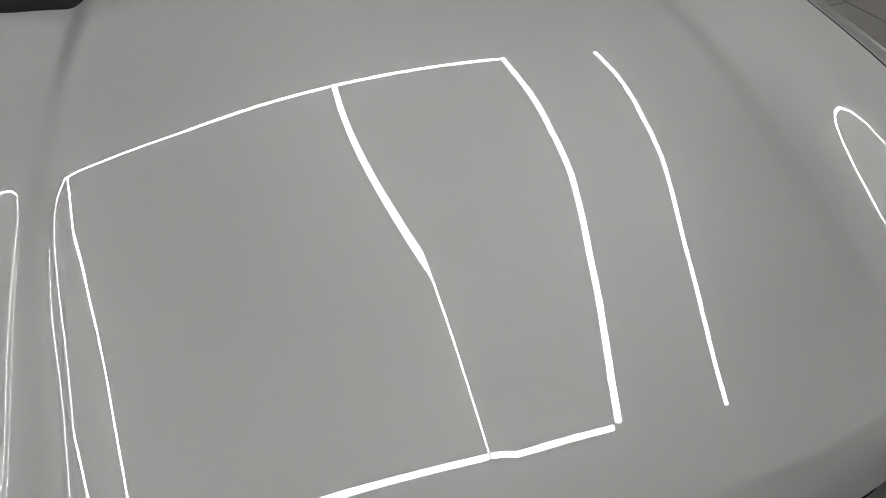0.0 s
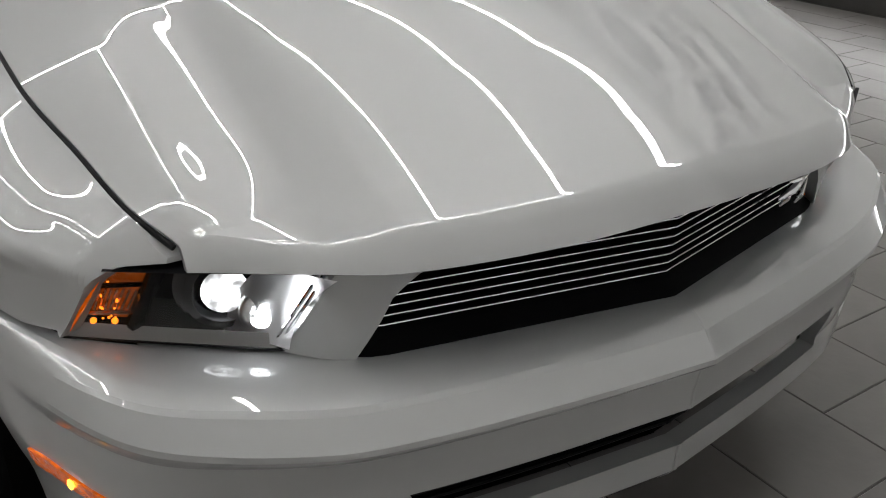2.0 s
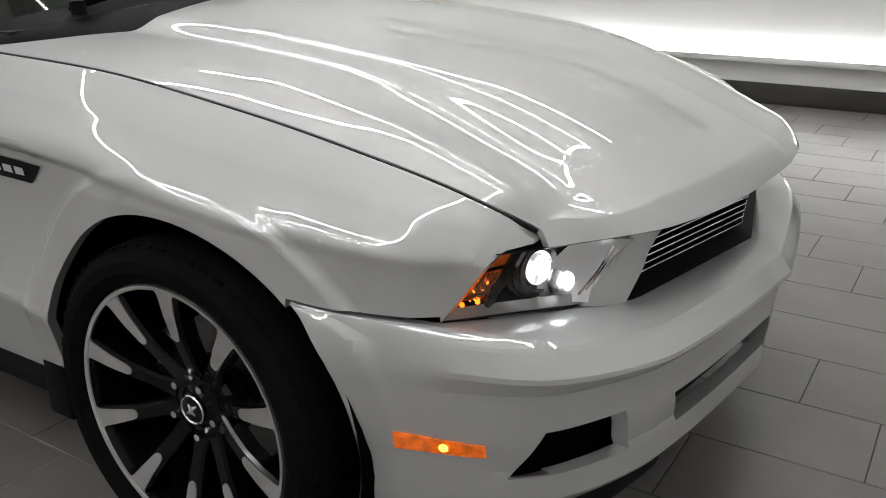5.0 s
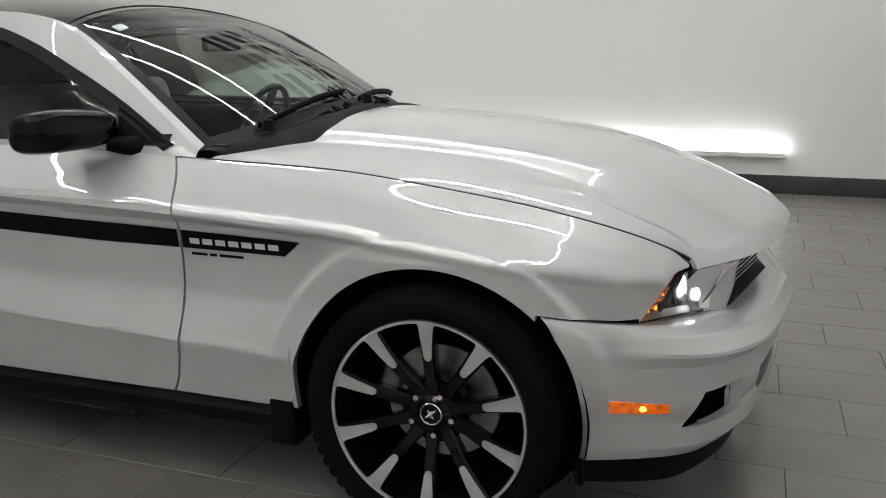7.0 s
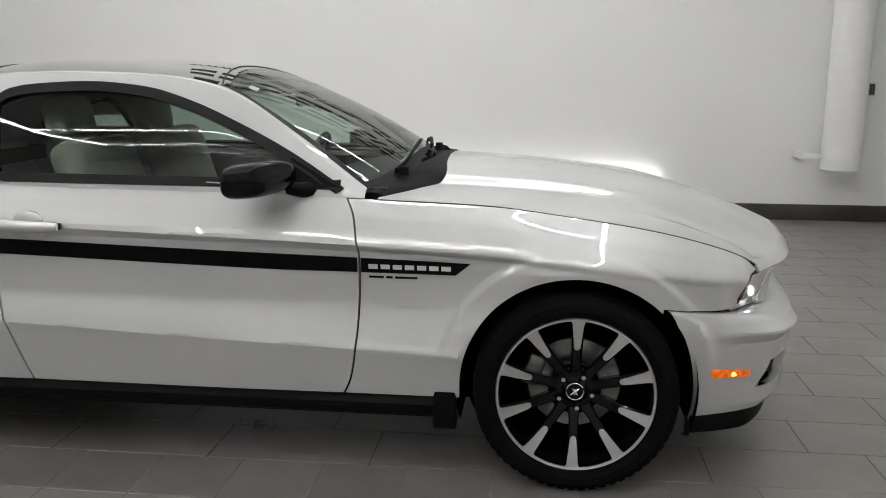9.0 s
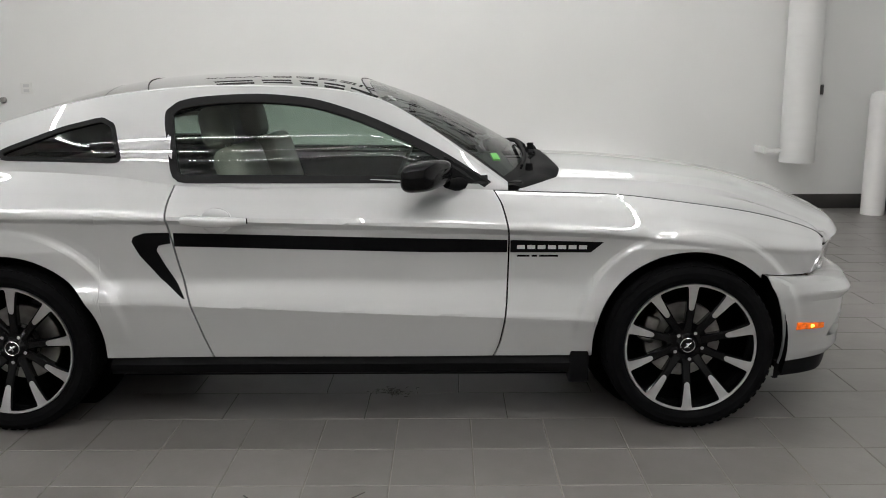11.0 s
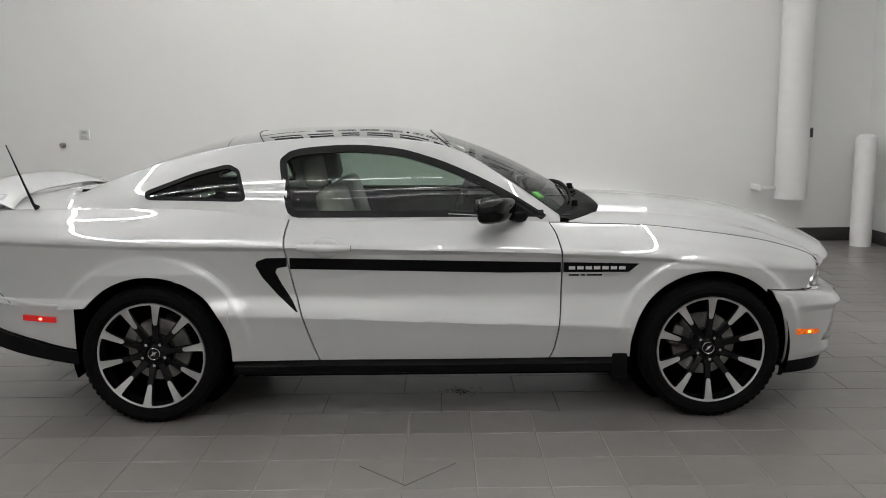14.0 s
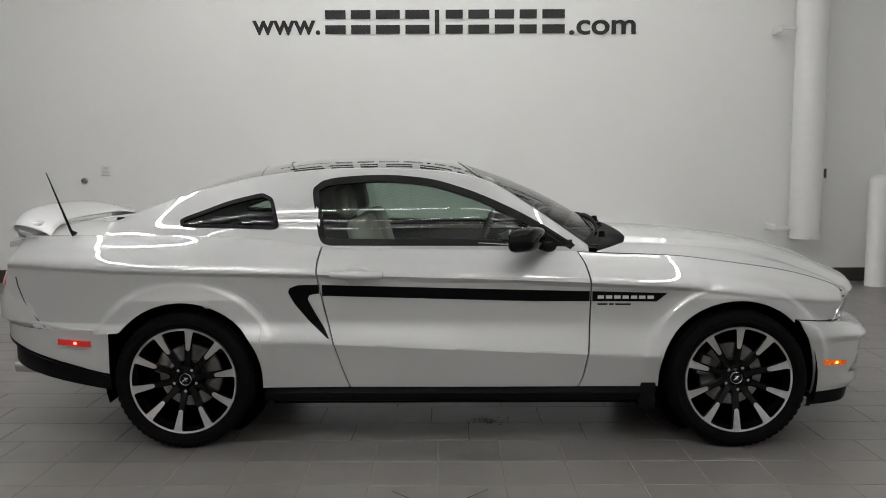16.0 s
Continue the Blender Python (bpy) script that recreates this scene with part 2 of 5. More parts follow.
def flow(x, pts, spread=0.05):
    """The curve of pw(), faired so that its bend changes gently; true to pw() at the nose."""
    if id(pts) not in FLOWS:
        a, b, h = pts[0][0], pts[-1][0], 0.004
        n = int((b - a) / h) + 1
        xs = np.linspace(a, b, n)
        ys = np.array([pw(float(v), pts) for v in xs])
        m = int(3 * spread / h)
        full = np.concatenate([2 * ys[0] - ys[m:0:-1], ys, 2 * ys[-1] - ys[-2:-m - 2:-1]])
        kern = np.exp(-0.5 * (np.arange(-m, m + 1) * h / spread) ** 2)
        fair = np.convolve(full, kern / kern.sum(), "valid")
        k = np.clip((xs - 0.20) / 0.20, 0, 1)
        FLOWS[id(pts)] = (pts, xs, fair * (1 - k) + ys * k)
    _, xs, ys = FLOWS[id(pts)]
    t = clamp((x - xs[0]) / (xs[-1] - xs[0])) * (len(xs) - 1)
    i = min(int(t), len(xs) - 2)
    t -= i
    p0, p1, p2, p3 = ys[max(i - 1, 0)], ys[i], ys[i + 1], ys[min(i + 2, len(ys) - 1)]
    return float(p1 + 0.5 * t * (p2 - p0 + t * (2 * p0 - 5 * p1 + 4 * p2 - p3 + t * (3 * (p1 - p2) + p3 - p0))))


def lin(x, pts):
    if x <= pts[0][0]:
        return pts[0][1]
    for (a, b), (c, d) in zip(pts, pts[1:]):
        if x <= c:
            return b + (d - b) * (x - a) / (c - a)
    return pts[-1][1]


def clamp(v, a=0.0, b=1.0):
    return max(a, min(b, v))


def inside(x, z, poly):
    hit = False
    for (x1, z1), (x2, z2) in zip(poly, poly[1:] + poly[:1]):
        if (z1 > z) != (z2 > z) and x < (x2 - x1) * (z - z1) / (z2 - z1) + x1:
            hit = not hit
    return hit


# ---- the room ----
X0, X1, Y0, Y1 = -9.0, 3.6, -8.5, 4.95
tagged(part("wall_north", box((X0 - 0.2, Y1, 0), (X1 + 0.2, Y1 + 0.2, CEIL)), WALLPAINT, smooth=0), "smooth white painted showroom wall", "wall", kind="structure")
tagged(part("wall_south", box((X0 - 0.2, Y0 - 0.2, 0), (X1 + 0.2, Y0, CEIL)), WALLPAINT, smooth=0), "smooth white painted showroom wall", "wall", kind="structure")
tagged(part("wall_west", box((X0 - 0.2, Y0, 0), (X0, Y1, CEIL)), WALLPAINT, smooth=0), "smooth white painted showroom wall", "wall", kind="structure")
DOOR_Y0, DOOR_Y1, DOOR_H = 0.6, 4.3, 3.4
bm = box((X1, Y0, 0), (X1 + 0.2, DOOR_Y0, CEIL))
box((X1, DOOR_Y1, 0), (X1 + 0.2, Y1, CEIL), bm=bm)
box((X1, DOOR_Y0, DOOR_H), (X1 + 0.2, DOOR_Y1, CEIL), bm=bm)
tagged(part("wall_east", bm, WALLPAINT, smooth=0), "white wall with a wide garage door opening", "wall", kind="structure")
tagged(part("ceiling", box((X0 - 0.2, Y0 - 0.2, CEIL), (X1 + 0.2, Y1 + 0.2, CEIL + 0.15)), CEILPAINT, smooth=0), "plain white painted ceiling", "ceiling", kind="structure")
for a, b in (((X0, Y1 - 0.012, 0), (X1, Y1, 0.15)), ((X1 - 0.012, DOOR_Y1 + 0.02, 0), (X1, Y1 - 0.012, 0.15)),
             ((X0, Y0, 0), (X1, Y0 + 0.012, 0.15)), ((X0, Y0 + 0.012, 0), (X0 + 0.012, Y1 - 0.012, 0.15)), ((X1 - 0.012, Y0 + 0.012, 0), (X1, DOOR_Y0 - 0.1, 0.15))):
    tagged(part("baseboard", box(a, b, 0.003), BASEB), "dark tiled baseboard along the white wall", "baseboard", kind="structure")

# ---- ceiling lights ----
def led_bar(a, b, width=0.055):
    """A linear ceiling light from a to b, flush under the ceiling."""
    ax, ay = a
    bx, by = b
    d = Vector((bx - ax, by - ay, 0))
    ln = d.length
    e = empty("linear_ceiling_light", "slim white linear LED light on the ceiling", "ceiling light", ((ax + bx) / 2, (ay + by) / 2, CEIL), "linear ceiling lights")
    e.rotation_euler.z = math.atan2(d.y, d.x)
    part("housing", box((-ln / 2, -width / 2 - 0.008, -0.05), (ln / 2, width / 2 + 0.008, -0.001), 0.004), ALU, e)
    part("diffuser", box((-ln / 2 + 0.006, -width / 2, -0.058), (ln / 2 - 0.006, width / 2, -0.046), 0.003), LED, e)
    return e


BAR_X0, BAR_X1 = -5.1, 1.15
# the row at -7.2 is an unseen addition that brightens sides and floor
for y in (3.30, 2.00, 0.02, -3.9, -5.6, -7.2):
    led_bar((BAR_X0, y), (BAR_X1, y))
for x in (BAR_X0, BAR_X1):
    for a, b in ((0.06, 1.96), (-3.86, -0.02), (-5.56, -3.94)):
        led_bar((x + 0.035, a), (x + 0.035, b))


# ---- low wall light ----
bar = empty("wall_light_bar", "long low LED bar washing the white wall with light", "wall light", (0, 0, 0))
part("housing", box((-4.2, Y1 - 0.075, 0.30), (1.0, Y1 - 0.001, 0.345), 0.004), PLATE, bar)
part("diffuser", box((-4.19, Y1 - 0.07, 0.345), (0.995, Y1 - 0.004, 0.40), 0.012), WALL_LED, bar)

# ---- the car ----
WHEEL_X = (0.0, -2.72)
HUB = 0.345
ARCH = 0.385
car = empty("coupe_car", "silver two-door sports coupe with black side stripes, headlights on", "car")

GAP_Y = [(-0.72, 0.765), (-0.30, 0.757), (-0.03, 0.745), (0.256, 0.742), (0.44, 0.712), (0.54, 0.690), (0.603, 0.653)]
GAP_Z = [(-0.72, 0.957), (-0.30, 0.939), (-0.03, 0.905), (0.256, 0.862), (0.44, 0.814), (0.54, 0.778), (0.603, 0.741)]
TOP_Y = [(-3.75, 0.66), (-3.5, 0.70), (-3.28, 0.745), (-2.74, 0.765), (-2.27, 0.78), (-2.04, 0.787), (-0.77, 0.785)] + GAP_Y
TOP_Z = [(-3.75, 0.99), (-3.5, 1.035), (-3.28, 1.045), (-2.74, 1.045), (-2.27, 1.02), (-2.04, 0.985), (-0.77, 0.962)] + GAP_Z
WIDTH = [(-3.85, 0.74), (-3.65, 0.815), (-3.45, 0.865), (-3.15, 0.908), (-2.72, 0.925), (-2.3, 0.905), (-1.9, 0.893), (-1.2, 0.898), (-0.7, 0.892), (-0.3, 0.892), (0.0, 0.893), (0.27, 0.874), (0.45, 0.825), (0.50, 0.787), (0.571, 0.735), (0.605, 0.662)]


UPPER = [(-3.85, 0.92), (-3.0, 0.89), (-0.34, 0.80), (0.6, 0.70)]
SWELL = [(-3.85, 0.5), (-3.2, 0.5), (-2.5, 0.8), (-0.5, 1.0), (0.0, 0.35), (0.6, 0.2)]


def flare(d):
    """Outward roll of the wheel arch lip, d metres from its edge."""
    return lin(d, [(0.0, 0.021), (0.02, 0.020), (0.066, 0.0155), (0.073, 0.0125), (0.082, 0.006), (0.092, 0.0018), (0.112, 0.0)])


def side_y(x, z):
    """Half width of the body at x and height z, up to the shoulder."""
    w, yt, zt = flow(x, WIDTH), flow(x, TOP_Y), flow(x, TOP_Z)
    zl = 0.45 + 0.042 * (-0.4 - x)
    zu = flow(x, UPPER)
    f = clamp(1 - (x + 0.45) / 0.35)
    k = flow(x, SWELL)
    zu = min(zu, zt - 0.07)
    pts = [(0.15, w - 0.075), (0.29, w - 0.03), (zl - 0.03, w - 0.006), (zl, w), (zl + 0.03, w - 0.008 * k),
           (0.63, w - 0.036 * k), (zu - 0.022, w - 0.020 * k), (zu, w - 0.002 * k),
           (zu + (zt - zu) * 0.55, w - 0.012 * k - (w - yt) * 0.36), (zt, yt)]
    y = pw(z, pts)
    for xc in WHEEL_X:
        d = math.hypot(x - xc, z - HUB)
        if z < zt - 0.02:
            y += flare((d - ARCH) * (0.8 if xc < -1 else 1.0)) * clamp((0.84 - z) / 0.10) * clamp((z - 0.36) / 0.18)
    return y


def snap(x, z, step):
    """Draws a row of the skin onto the two body creases."""
    zt = flow(x, TOP_Z)
    for c in (0.45 + 0.042 * (-0.4 - x), min(flow(x, UPPER), zt - 0.07)):
        if abs(z - c) <= step / 2:
            return c
    return z


def arch_z(x, low):
    """Lower edge of the side skin: the sill or a wheel arch."""
    z = low
    for xc in WHEEL_X:
        if abs(x - xc) < ARCH:
            z = max(z, HUB + math.sqrt(ARCH**2 - (x - xc) ** 2))
    return z


def inward(co):
    return Vector((0, -math.copysign(1.0, co.y), 0))


def both(name, bm, mat, parent, label="", smooth=30.0):
    """A panel and its twin on the far side."""
    other = mirrored(bm)
    a = part(name, bm, mat, parent, label, smooth)
    b = part(name, other, mat, parent, label, smooth)
    return a, b


def side_panel(xa, xb, low, nu=60, nv=44, top=None, power=1.0):
    """Right-hand skin between two edge lines xa(z), xb(z), each a function of height."""
    def fn(u, v):
        x = xa(0.6) + (xb(0.6) - xa(0.6)) * u
        zb = low(x)
        zt = flow(x, TOP_Z) if top is None else top(x)
        z = zb + (zt - zb) * v
        x = xa(z) + (xb(z) - xa(z)) * u
        zb = low(x)
        zt = flow(x, TOP_Z) if top is None else top(x)
        z = snap(x, zb + (zt - zb) * v, (zt - zb) / nv)
        return Vector((x, -side_y(x, z), z))
    bm = grid(fn, nu, nv)
    return shell(bm, 0.02, inward)


SILL = 0.30
def door_front(z):
    return pw(z, [(0.28, -0.79), (0.36, -0.755), (0.55, -0.728), (0.78, -0.722), (0.90, -0.745), (0.97, -0.785)])
def door_rear(z):
    return pw(z, [(0.28, -1.90), (0.40, -1.945), (0.60, -2.005), (0.75, -2.04), (0.90, -2.062), (0.99, -2.045)])
def fender_low(x):
    if x > 0.498:
        return lin(x, [(0.498, 0.607), (0.572, 0.722), (0.603, 0.724)])
    if x > 0.27:
        return lin(x, [(0.27, 0.636), (0.40, 0.622), (0.498, 0.618)])
    return arch_z(x, SILL)


def fender_skin():
    xs = []
    for i in range(221):
        xs.append(-0.72 + (0.598 + 0.72) * i / 220)
    xs += [-ARCH - 0.0005, -ARCH + 0.0005, -ARCH + 0.004, -ARCH + 0.009, 0.2705, 0.2695, 0.4975, 0.4985]
    xs.sort()
    n, m = len(xs) - 1, 90
    def fn(u, v):
        x = xs[round(u * n)]
        zb, zt = fender_low(x), flow(x, TOP_Z) - 0.001
        zt += (0.727 - zt) * clamp((x - 0.560) / 0.043) ** 2
        z = zb + (zt - zb) * v
        k = clamp((-0.5 - x) / 0.22)
        xx = x + k * (door_front(z) + 0.004 + 0.72)
        if 0.02 < v < 0.98:
            z = snap(xx, z, (zt - zb) / m)
        y = side_y(xx, z)
        return Vector((xx, -y + 0.0025 * (v > 0.999), z))
    return shell(grid(fn, n, m), 0.02, inward)


def quarter_skin():
    xs = [-2.06 - 1.40 * i / 210 for i in range(211)] + [WHEEL_X[1] + ARCH + 0.0005, WHEEL_X[1] + ARCH - 0.0005, WHEEL_X[1] + ARCH - 0.004, WHEEL_X[1] + ARCH - 0.01, WHEEL_X[1] - ARCH + 0.0005, WHEEL_X[1] - ARCH - 0.0005]
    xs.sort(reverse=True)
    n, m = len(xs) - 1, 90
    def low(x):
        if x < WHEEL_X[1] - 0.30:
            return lin(x, [(-3.45, 0.60), (-3.17, 0.575), (WHEEL_X[1] - 0.30, 0.585)])
        return arch_z(x, SILL)
    def fn(u, v):
        x = xs[round(u * n)]
        zb, zt = low(x), flow(x, TOP_Z)
        z = zb + (zt - zb) * v
        k = clamp((x + 2.30) / 0.24)
        xx = x + k * (door_rear(z) - 0.004 + 2.06)
        if 0.02 < v < 0.98:
            z = snap(xx, z, (zt - zb) / m)
        k2 = clamp((-3.25 - x) / 0.2)
        xx -= k2 * lin(z, [(0.6, 0.0), (0.8, 0.16), (1.05, 0.10)])
        return Vector((xx, -side_y(xx, z), z))
    return shell(grid(fn, n, m), 0.02, inward)


both("front_fender", fender_skin(), PAINT, car, smooth=9)
DOORS = both("door", side_panel(lambda z: door_front(z) - 0.003, lambda z: door_rear(z) + 0.003, lambda x: SILL), PAINT, car, smooth=9)
both("rear_quarter_panel", quarter_skin(), PAINT, car, smooth=9)

# inner structure behind the skins, near-black so its colour holds the shade
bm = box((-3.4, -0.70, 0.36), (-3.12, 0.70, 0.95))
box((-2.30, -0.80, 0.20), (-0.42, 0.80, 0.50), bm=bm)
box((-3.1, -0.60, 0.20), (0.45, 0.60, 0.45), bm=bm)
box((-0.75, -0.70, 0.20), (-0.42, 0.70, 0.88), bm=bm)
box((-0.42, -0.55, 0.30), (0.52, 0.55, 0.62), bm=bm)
part("underbody", bm, CAVITY_SHADE, car, smooth=0)

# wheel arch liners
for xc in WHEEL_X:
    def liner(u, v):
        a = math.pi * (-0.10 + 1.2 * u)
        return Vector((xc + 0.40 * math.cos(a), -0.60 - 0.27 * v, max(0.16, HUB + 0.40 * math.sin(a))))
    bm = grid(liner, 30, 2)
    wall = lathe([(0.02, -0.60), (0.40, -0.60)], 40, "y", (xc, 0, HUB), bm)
    both("wheel_arch_liner", wall, CAVITY_SHADE, car)

# ---- hood ----
HOOD_C = [(-0.56, 1.046), (-0.26, 1.032), (0.15, 0.991), (0.34, 0.959), (0.54, 0.902), (0.70, 0.838), (0.80, 0.793), (0.86, 0.764)]
HOOD_EDGE_X = [(0.0, 0.848), (0.20, 0.827), (0.36, 0.787), (0.44, 0.748), (0.497, 0.708), (0.573, 0.661), (0.653, 0.614)]
HOOD_EDGE_Z = [(0.0, 0.744), (0.36, 0.724), (0.497, 0.712), (0.653, 0.716)]
RIDGE_BACK = [(0.0, 0.046), (0.30, 0.040), (0.43, 0.034), (0.52, 0.028), (0.66, 0.024)]
RIDGE_RISE = [(0.0, 0.048), (0.30, 0.047), (0.425, 0.045), (0.46, 0.038), (0.50, 0.031), (0.66, 0.028)]
COWL_X = [(0.0, -0.505), (0.25, -0.495), (0.44, -0.478), (0.60, -0.555), (0.76, -0.695)]


def hood_z(x, s):
    """Height of the hood skin, s metres from the centre line."""
    zc, g, zg = flow(x, HOOD_C), flow(x, TOP_Y), flow(x, TOP_Z)
    d = lin(x, [(-0.5, 0.445), (0.74, 0.440)])
    step = 0.016 * lin(x, [(-0.6, 1.0), (0.5, 1.0), (0.74, 0.55)])
    fall = lin(x, [(-0.5, 0.034), (0.2, 0.030), (0.8, 0.026)])
    drop = lin(x, [(-0.5, 0.014), (0.2, 0.010), (0.8, 0.011)])
    zd = zc - fall
    if s <= d:
        k = s / d
        return zc - fall * (0.75 * k**2 + 0.25 * k**4)
    mid = d + 0.062
    zm = zd - step - drop
    if s <= mid:
        k = (s - d) / (mid - d)
        return zd + (zm - zd) * (k * 0.6 + 0.4 * k * k * (3 - 2 * k))
    k = clamp((s - mid) / max(0.02, g - mid))
    bow = lin(x, [(0.0, 0.45), (0.45, 0.9)])
    return zm + (zg - zm) * (bow * k + (1 - bow) * k**2.2)


def hood_point(u, v):
    # columns gather at the dome crease
    q = 2 * u - 1
    a = abs(q)
    x0 = lin(a, [(0, 0), (0.45, 0.415), (0.50, 0.440), (0.62, 0.503), (1.0, 1.0)])
    edge = 0.652
    v = 1 - (1 - v) ** 2.0
    s = x0
    if a > 0.62:
        k = (a - 0.62) / 0.38
        gf = lambda x: 0.503 + (flow(x, TOP_Y) - 0.006 - 0.503) * k
    else:
        gf = lambda x: x0
    s = gf(0.0)
    for _ in range(6):
        sr = min(s, 0.74)
        xa, xb = pw(sr, COWL_X), pw(min(s, 0.653), HOOD_EDGE_X)
        x = xa + (xb - xa) * v
        s = gf(x)
    # the skin runs to a ridge, then turns down over the nose
    ze = pw(s, HOOD_EDGE_Z)
    back, rise = lin(s, RIDGE_BACK), lin(s, RIDGE_RISE)
    xr = xb - back
    kk = clamp((s - 0.503) / max(0.02, flow(xr, TOP_Y) - 0.509))
    zr = hood_z(xr, s) + (ze + rise - hood_z(xr, s)) * (1 - kk**3)
    rise = zr - ze
    if x <= xr:
        w = clamp(1 - (xr - x) / 0.60)
        z = hood_z(x, s) + (zr - hood_z(xr, s)) * w * w * (3 - 2 * w)
    else:
        k = (x - xr) / back
        z = zr - rise * (0.62 * k + 0.38 * k**3)
    return Vector((x, math.copysign(s, q), z))


bm = grid(hood_point, 120, 130)
shell(bm, 0.010, lambda co: Vector((-0.9 if co.x > 0.55 else 0.2, 0, -0.5)).normalized())
part("hood", bm, PAINT, car, smooth=18)

# dark strip laid along the hood gap in place of its shade
both("hood_gap_shade", tube([(x, -(flow(x, TOP_Y) - 0.0032), flow(x, TOP_Z) - 0.0030) for x in (-0.69 + 1.288 * k / 90 for k in range(91))], 0.0040, seg=8), TRIM, car, "dark strip painting the shade in the hood gap")

# ---- front bumper ----
PLAN = [(0.0, 0.880), (0.25, 0.848), (0.50, 0.800), (0.53, 0.790), (0.65, 0.735), (0.74, 0.668), (0.79, 0.590), (0.82, 0.515), (0.848, 0.42), (0.868, 0.33), (0.874, 0.26)]
PLAN_LEN = [0.0]
for (ya, xa), (yb, xb) in zip(PLAN, PLAN[1:]):
    PLAN_LEN.append(PLAN_LEN[-1] + math.hypot(yb - ya, xb - xa))


def plan(s):
    """(x, y, normal x, normal y) at the share s of the bumper's outline."""
    ln = s * PLAN_LEN[-1]
    f = [pw(ln + o, list(zip(PLAN_LEN, [p[i] for p in PLAN]))) for o in (0, -0.012, 0.012) for i in (1, 0)]
    tx, ty = f[4] - f[2], f[5] - f[3]
    n = math.hypot(tx, ty) or 1
    return f[0], f[1], ty / n, -tx / n


DEPTH = [(0.20, 0.100), (0.255, 0.062), (0.275, 0.044), (0.285, 0.038), (0.337, 0.036), (0.345, 0.040), (0.40, 0.027), (0.44, 0.028), (0.487, 0.022), (0.506, 0.004), (0.512, 0.0), (0.520, 0.001), (0.556, 0.026), (0.562, 0.034)]


def bumper_point(s, z):
    fade = lin(s, [(0.0, 1.0), (0.55, 1.0), (0.72, 0.55), (0.86, 0.12), (1.0, 0.08)])
    arch = math.sqrt(max(0.0, ARCH**2 - (z - HUB) ** 2))
    x, y, nx, ny = plan(s)
    if x < arch:
        x = arch
        y = lin(x, [(0.26, 0.874), (0.33, 0.868), (0.42, 0.848)])
    d = lin(z, DEPTH) * fade
    lift = lin(s, [(0, -0.006), (0.45, 0.0), (0.75, 0.025), (1.0, 0.02)]) * clamp((z - 0.40) / 0.12)
    tuck = 0.05 * clamp((0.45 - z) / 0.2) * clamp((s - 0.55) / 0.3) * (1 - clamp((s - 0.86) / 0.14))
    px = max(x - d * nx - tuck * 0.7, arch)
    lip = flare(math.hypot(px, z + lift - HUB) - ARCH) * clamp((z - 0.36) / 0.18) if s > 0.7 else 0.0
    return Vector((px, -(y - d * ny - tuck * 0.3 + lip), z + lift))


LOW_GRILLE = (0.0, 0.37)
FOG = (0.475, 0.60)
ZS = [0.255, 0.265, 0.275, 0.285, 0.30, 0.32, 0.337, 0.352, 0.37, 0.39, 0.412, 0.425, 0.44, 0.46, 0.475, 0.487, 0.497, 0.506, 0.512, 0.52, 0.53, 0.54, 0.548, 0.556, 0.562]
SS = sorted(set([i / 110 for i in range(111)] + [0.37, 0.475, 0.60]))


def swept(s, z):
    """Slants the sides of the openings."""
    k = clamp((z - 0.337) / 0.088)
    return lin(s, [(0.0, 0.0), (0.30, 0.30), (0.37, 0.352 + 0.03 * k), (0.475, 0.472 + 0.022 * k), (0.60, 0.685 - 0.050 * k), (0.76, 0.76), (1.0, 1.0)])


def bumper_half(sign):
    bm = bmesh.new()
    vs = [[bm.verts.new(Vector((1, sign, 1)) * bumper_point(swept(s, z), z)) for z in ZS] for s in SS]
    for i in range(len(SS) - 1):
        for j in range(len(ZS) - 1):
            sm, zm = (SS[i] + SS[i + 1]) / 2, (ZS[j] + ZS[j + 1]) / 2
            top = lin(sm, [(0.0, 0.415), (0.30, 0.402), (0.37, 0.40)])
            if sm < LOW_GRILLE[1] and 0.337 < zm < 0.412:
                continue
            if FOG[0] < sm < FOG[1] and 0.337 < zm < 0.425:
                continue
            bm.faces.new((vs[i][j], vs[i + 1][j], vs[i + 1][j + 1], vs[i][j + 1]))
    # shelf from the crest back to the lamp, the mouth and the seam
    def back(s):
        y = plan(s)[1]
        return Vector((lin(y, [(0.0, 0.792), (0.44, 0.700), (0.50, 0.672), (0.56, 0.632), (0.75, 0.500), (0.80, 0.40), (0.874, 0.25)]),
                       -lin(y, [(0.0, 0.0), (0.75, 0.779), (0.80, 0.83), (0.874, 0.873)]),
                       lin(y, [(0.0, 0.573), (0.44, 0.572), (0.55, 0.580), (0.76, 0.606), (0.82, 0.620), (0.874, 0.634)])))
    front = [vs[i][-1] for i in range(len(SS))]
    prev = front
    for r in range(1, 7):
        k = r / 6
        row = []
        for i, s in enumerate(SS):
            a = bumper_point(s, ZS[-1])
            b = back(s)
            if b.x < 0.29:
                b.x = max(b.x, 0.285)
            b.y -= flare(math.hypot(b.x, b.z - HUB) - ARCH) if s > 0.7 else 0.0
            p = a.lerp(b, k)
            p.z += 0.006 * math.sin(math.pi * k)
            row.append(bm.verts.new(Vector((1, sign, 1)) * p))
        for i in range(len(SS) - 1):
            bm.faces.new((prev[i], prev[i + 1], row[i + 1], row[i]))
        prev = row
    bmesh.ops.remove_doubles(bm, verts=bm.verts, dist=0.0003)
    return bm


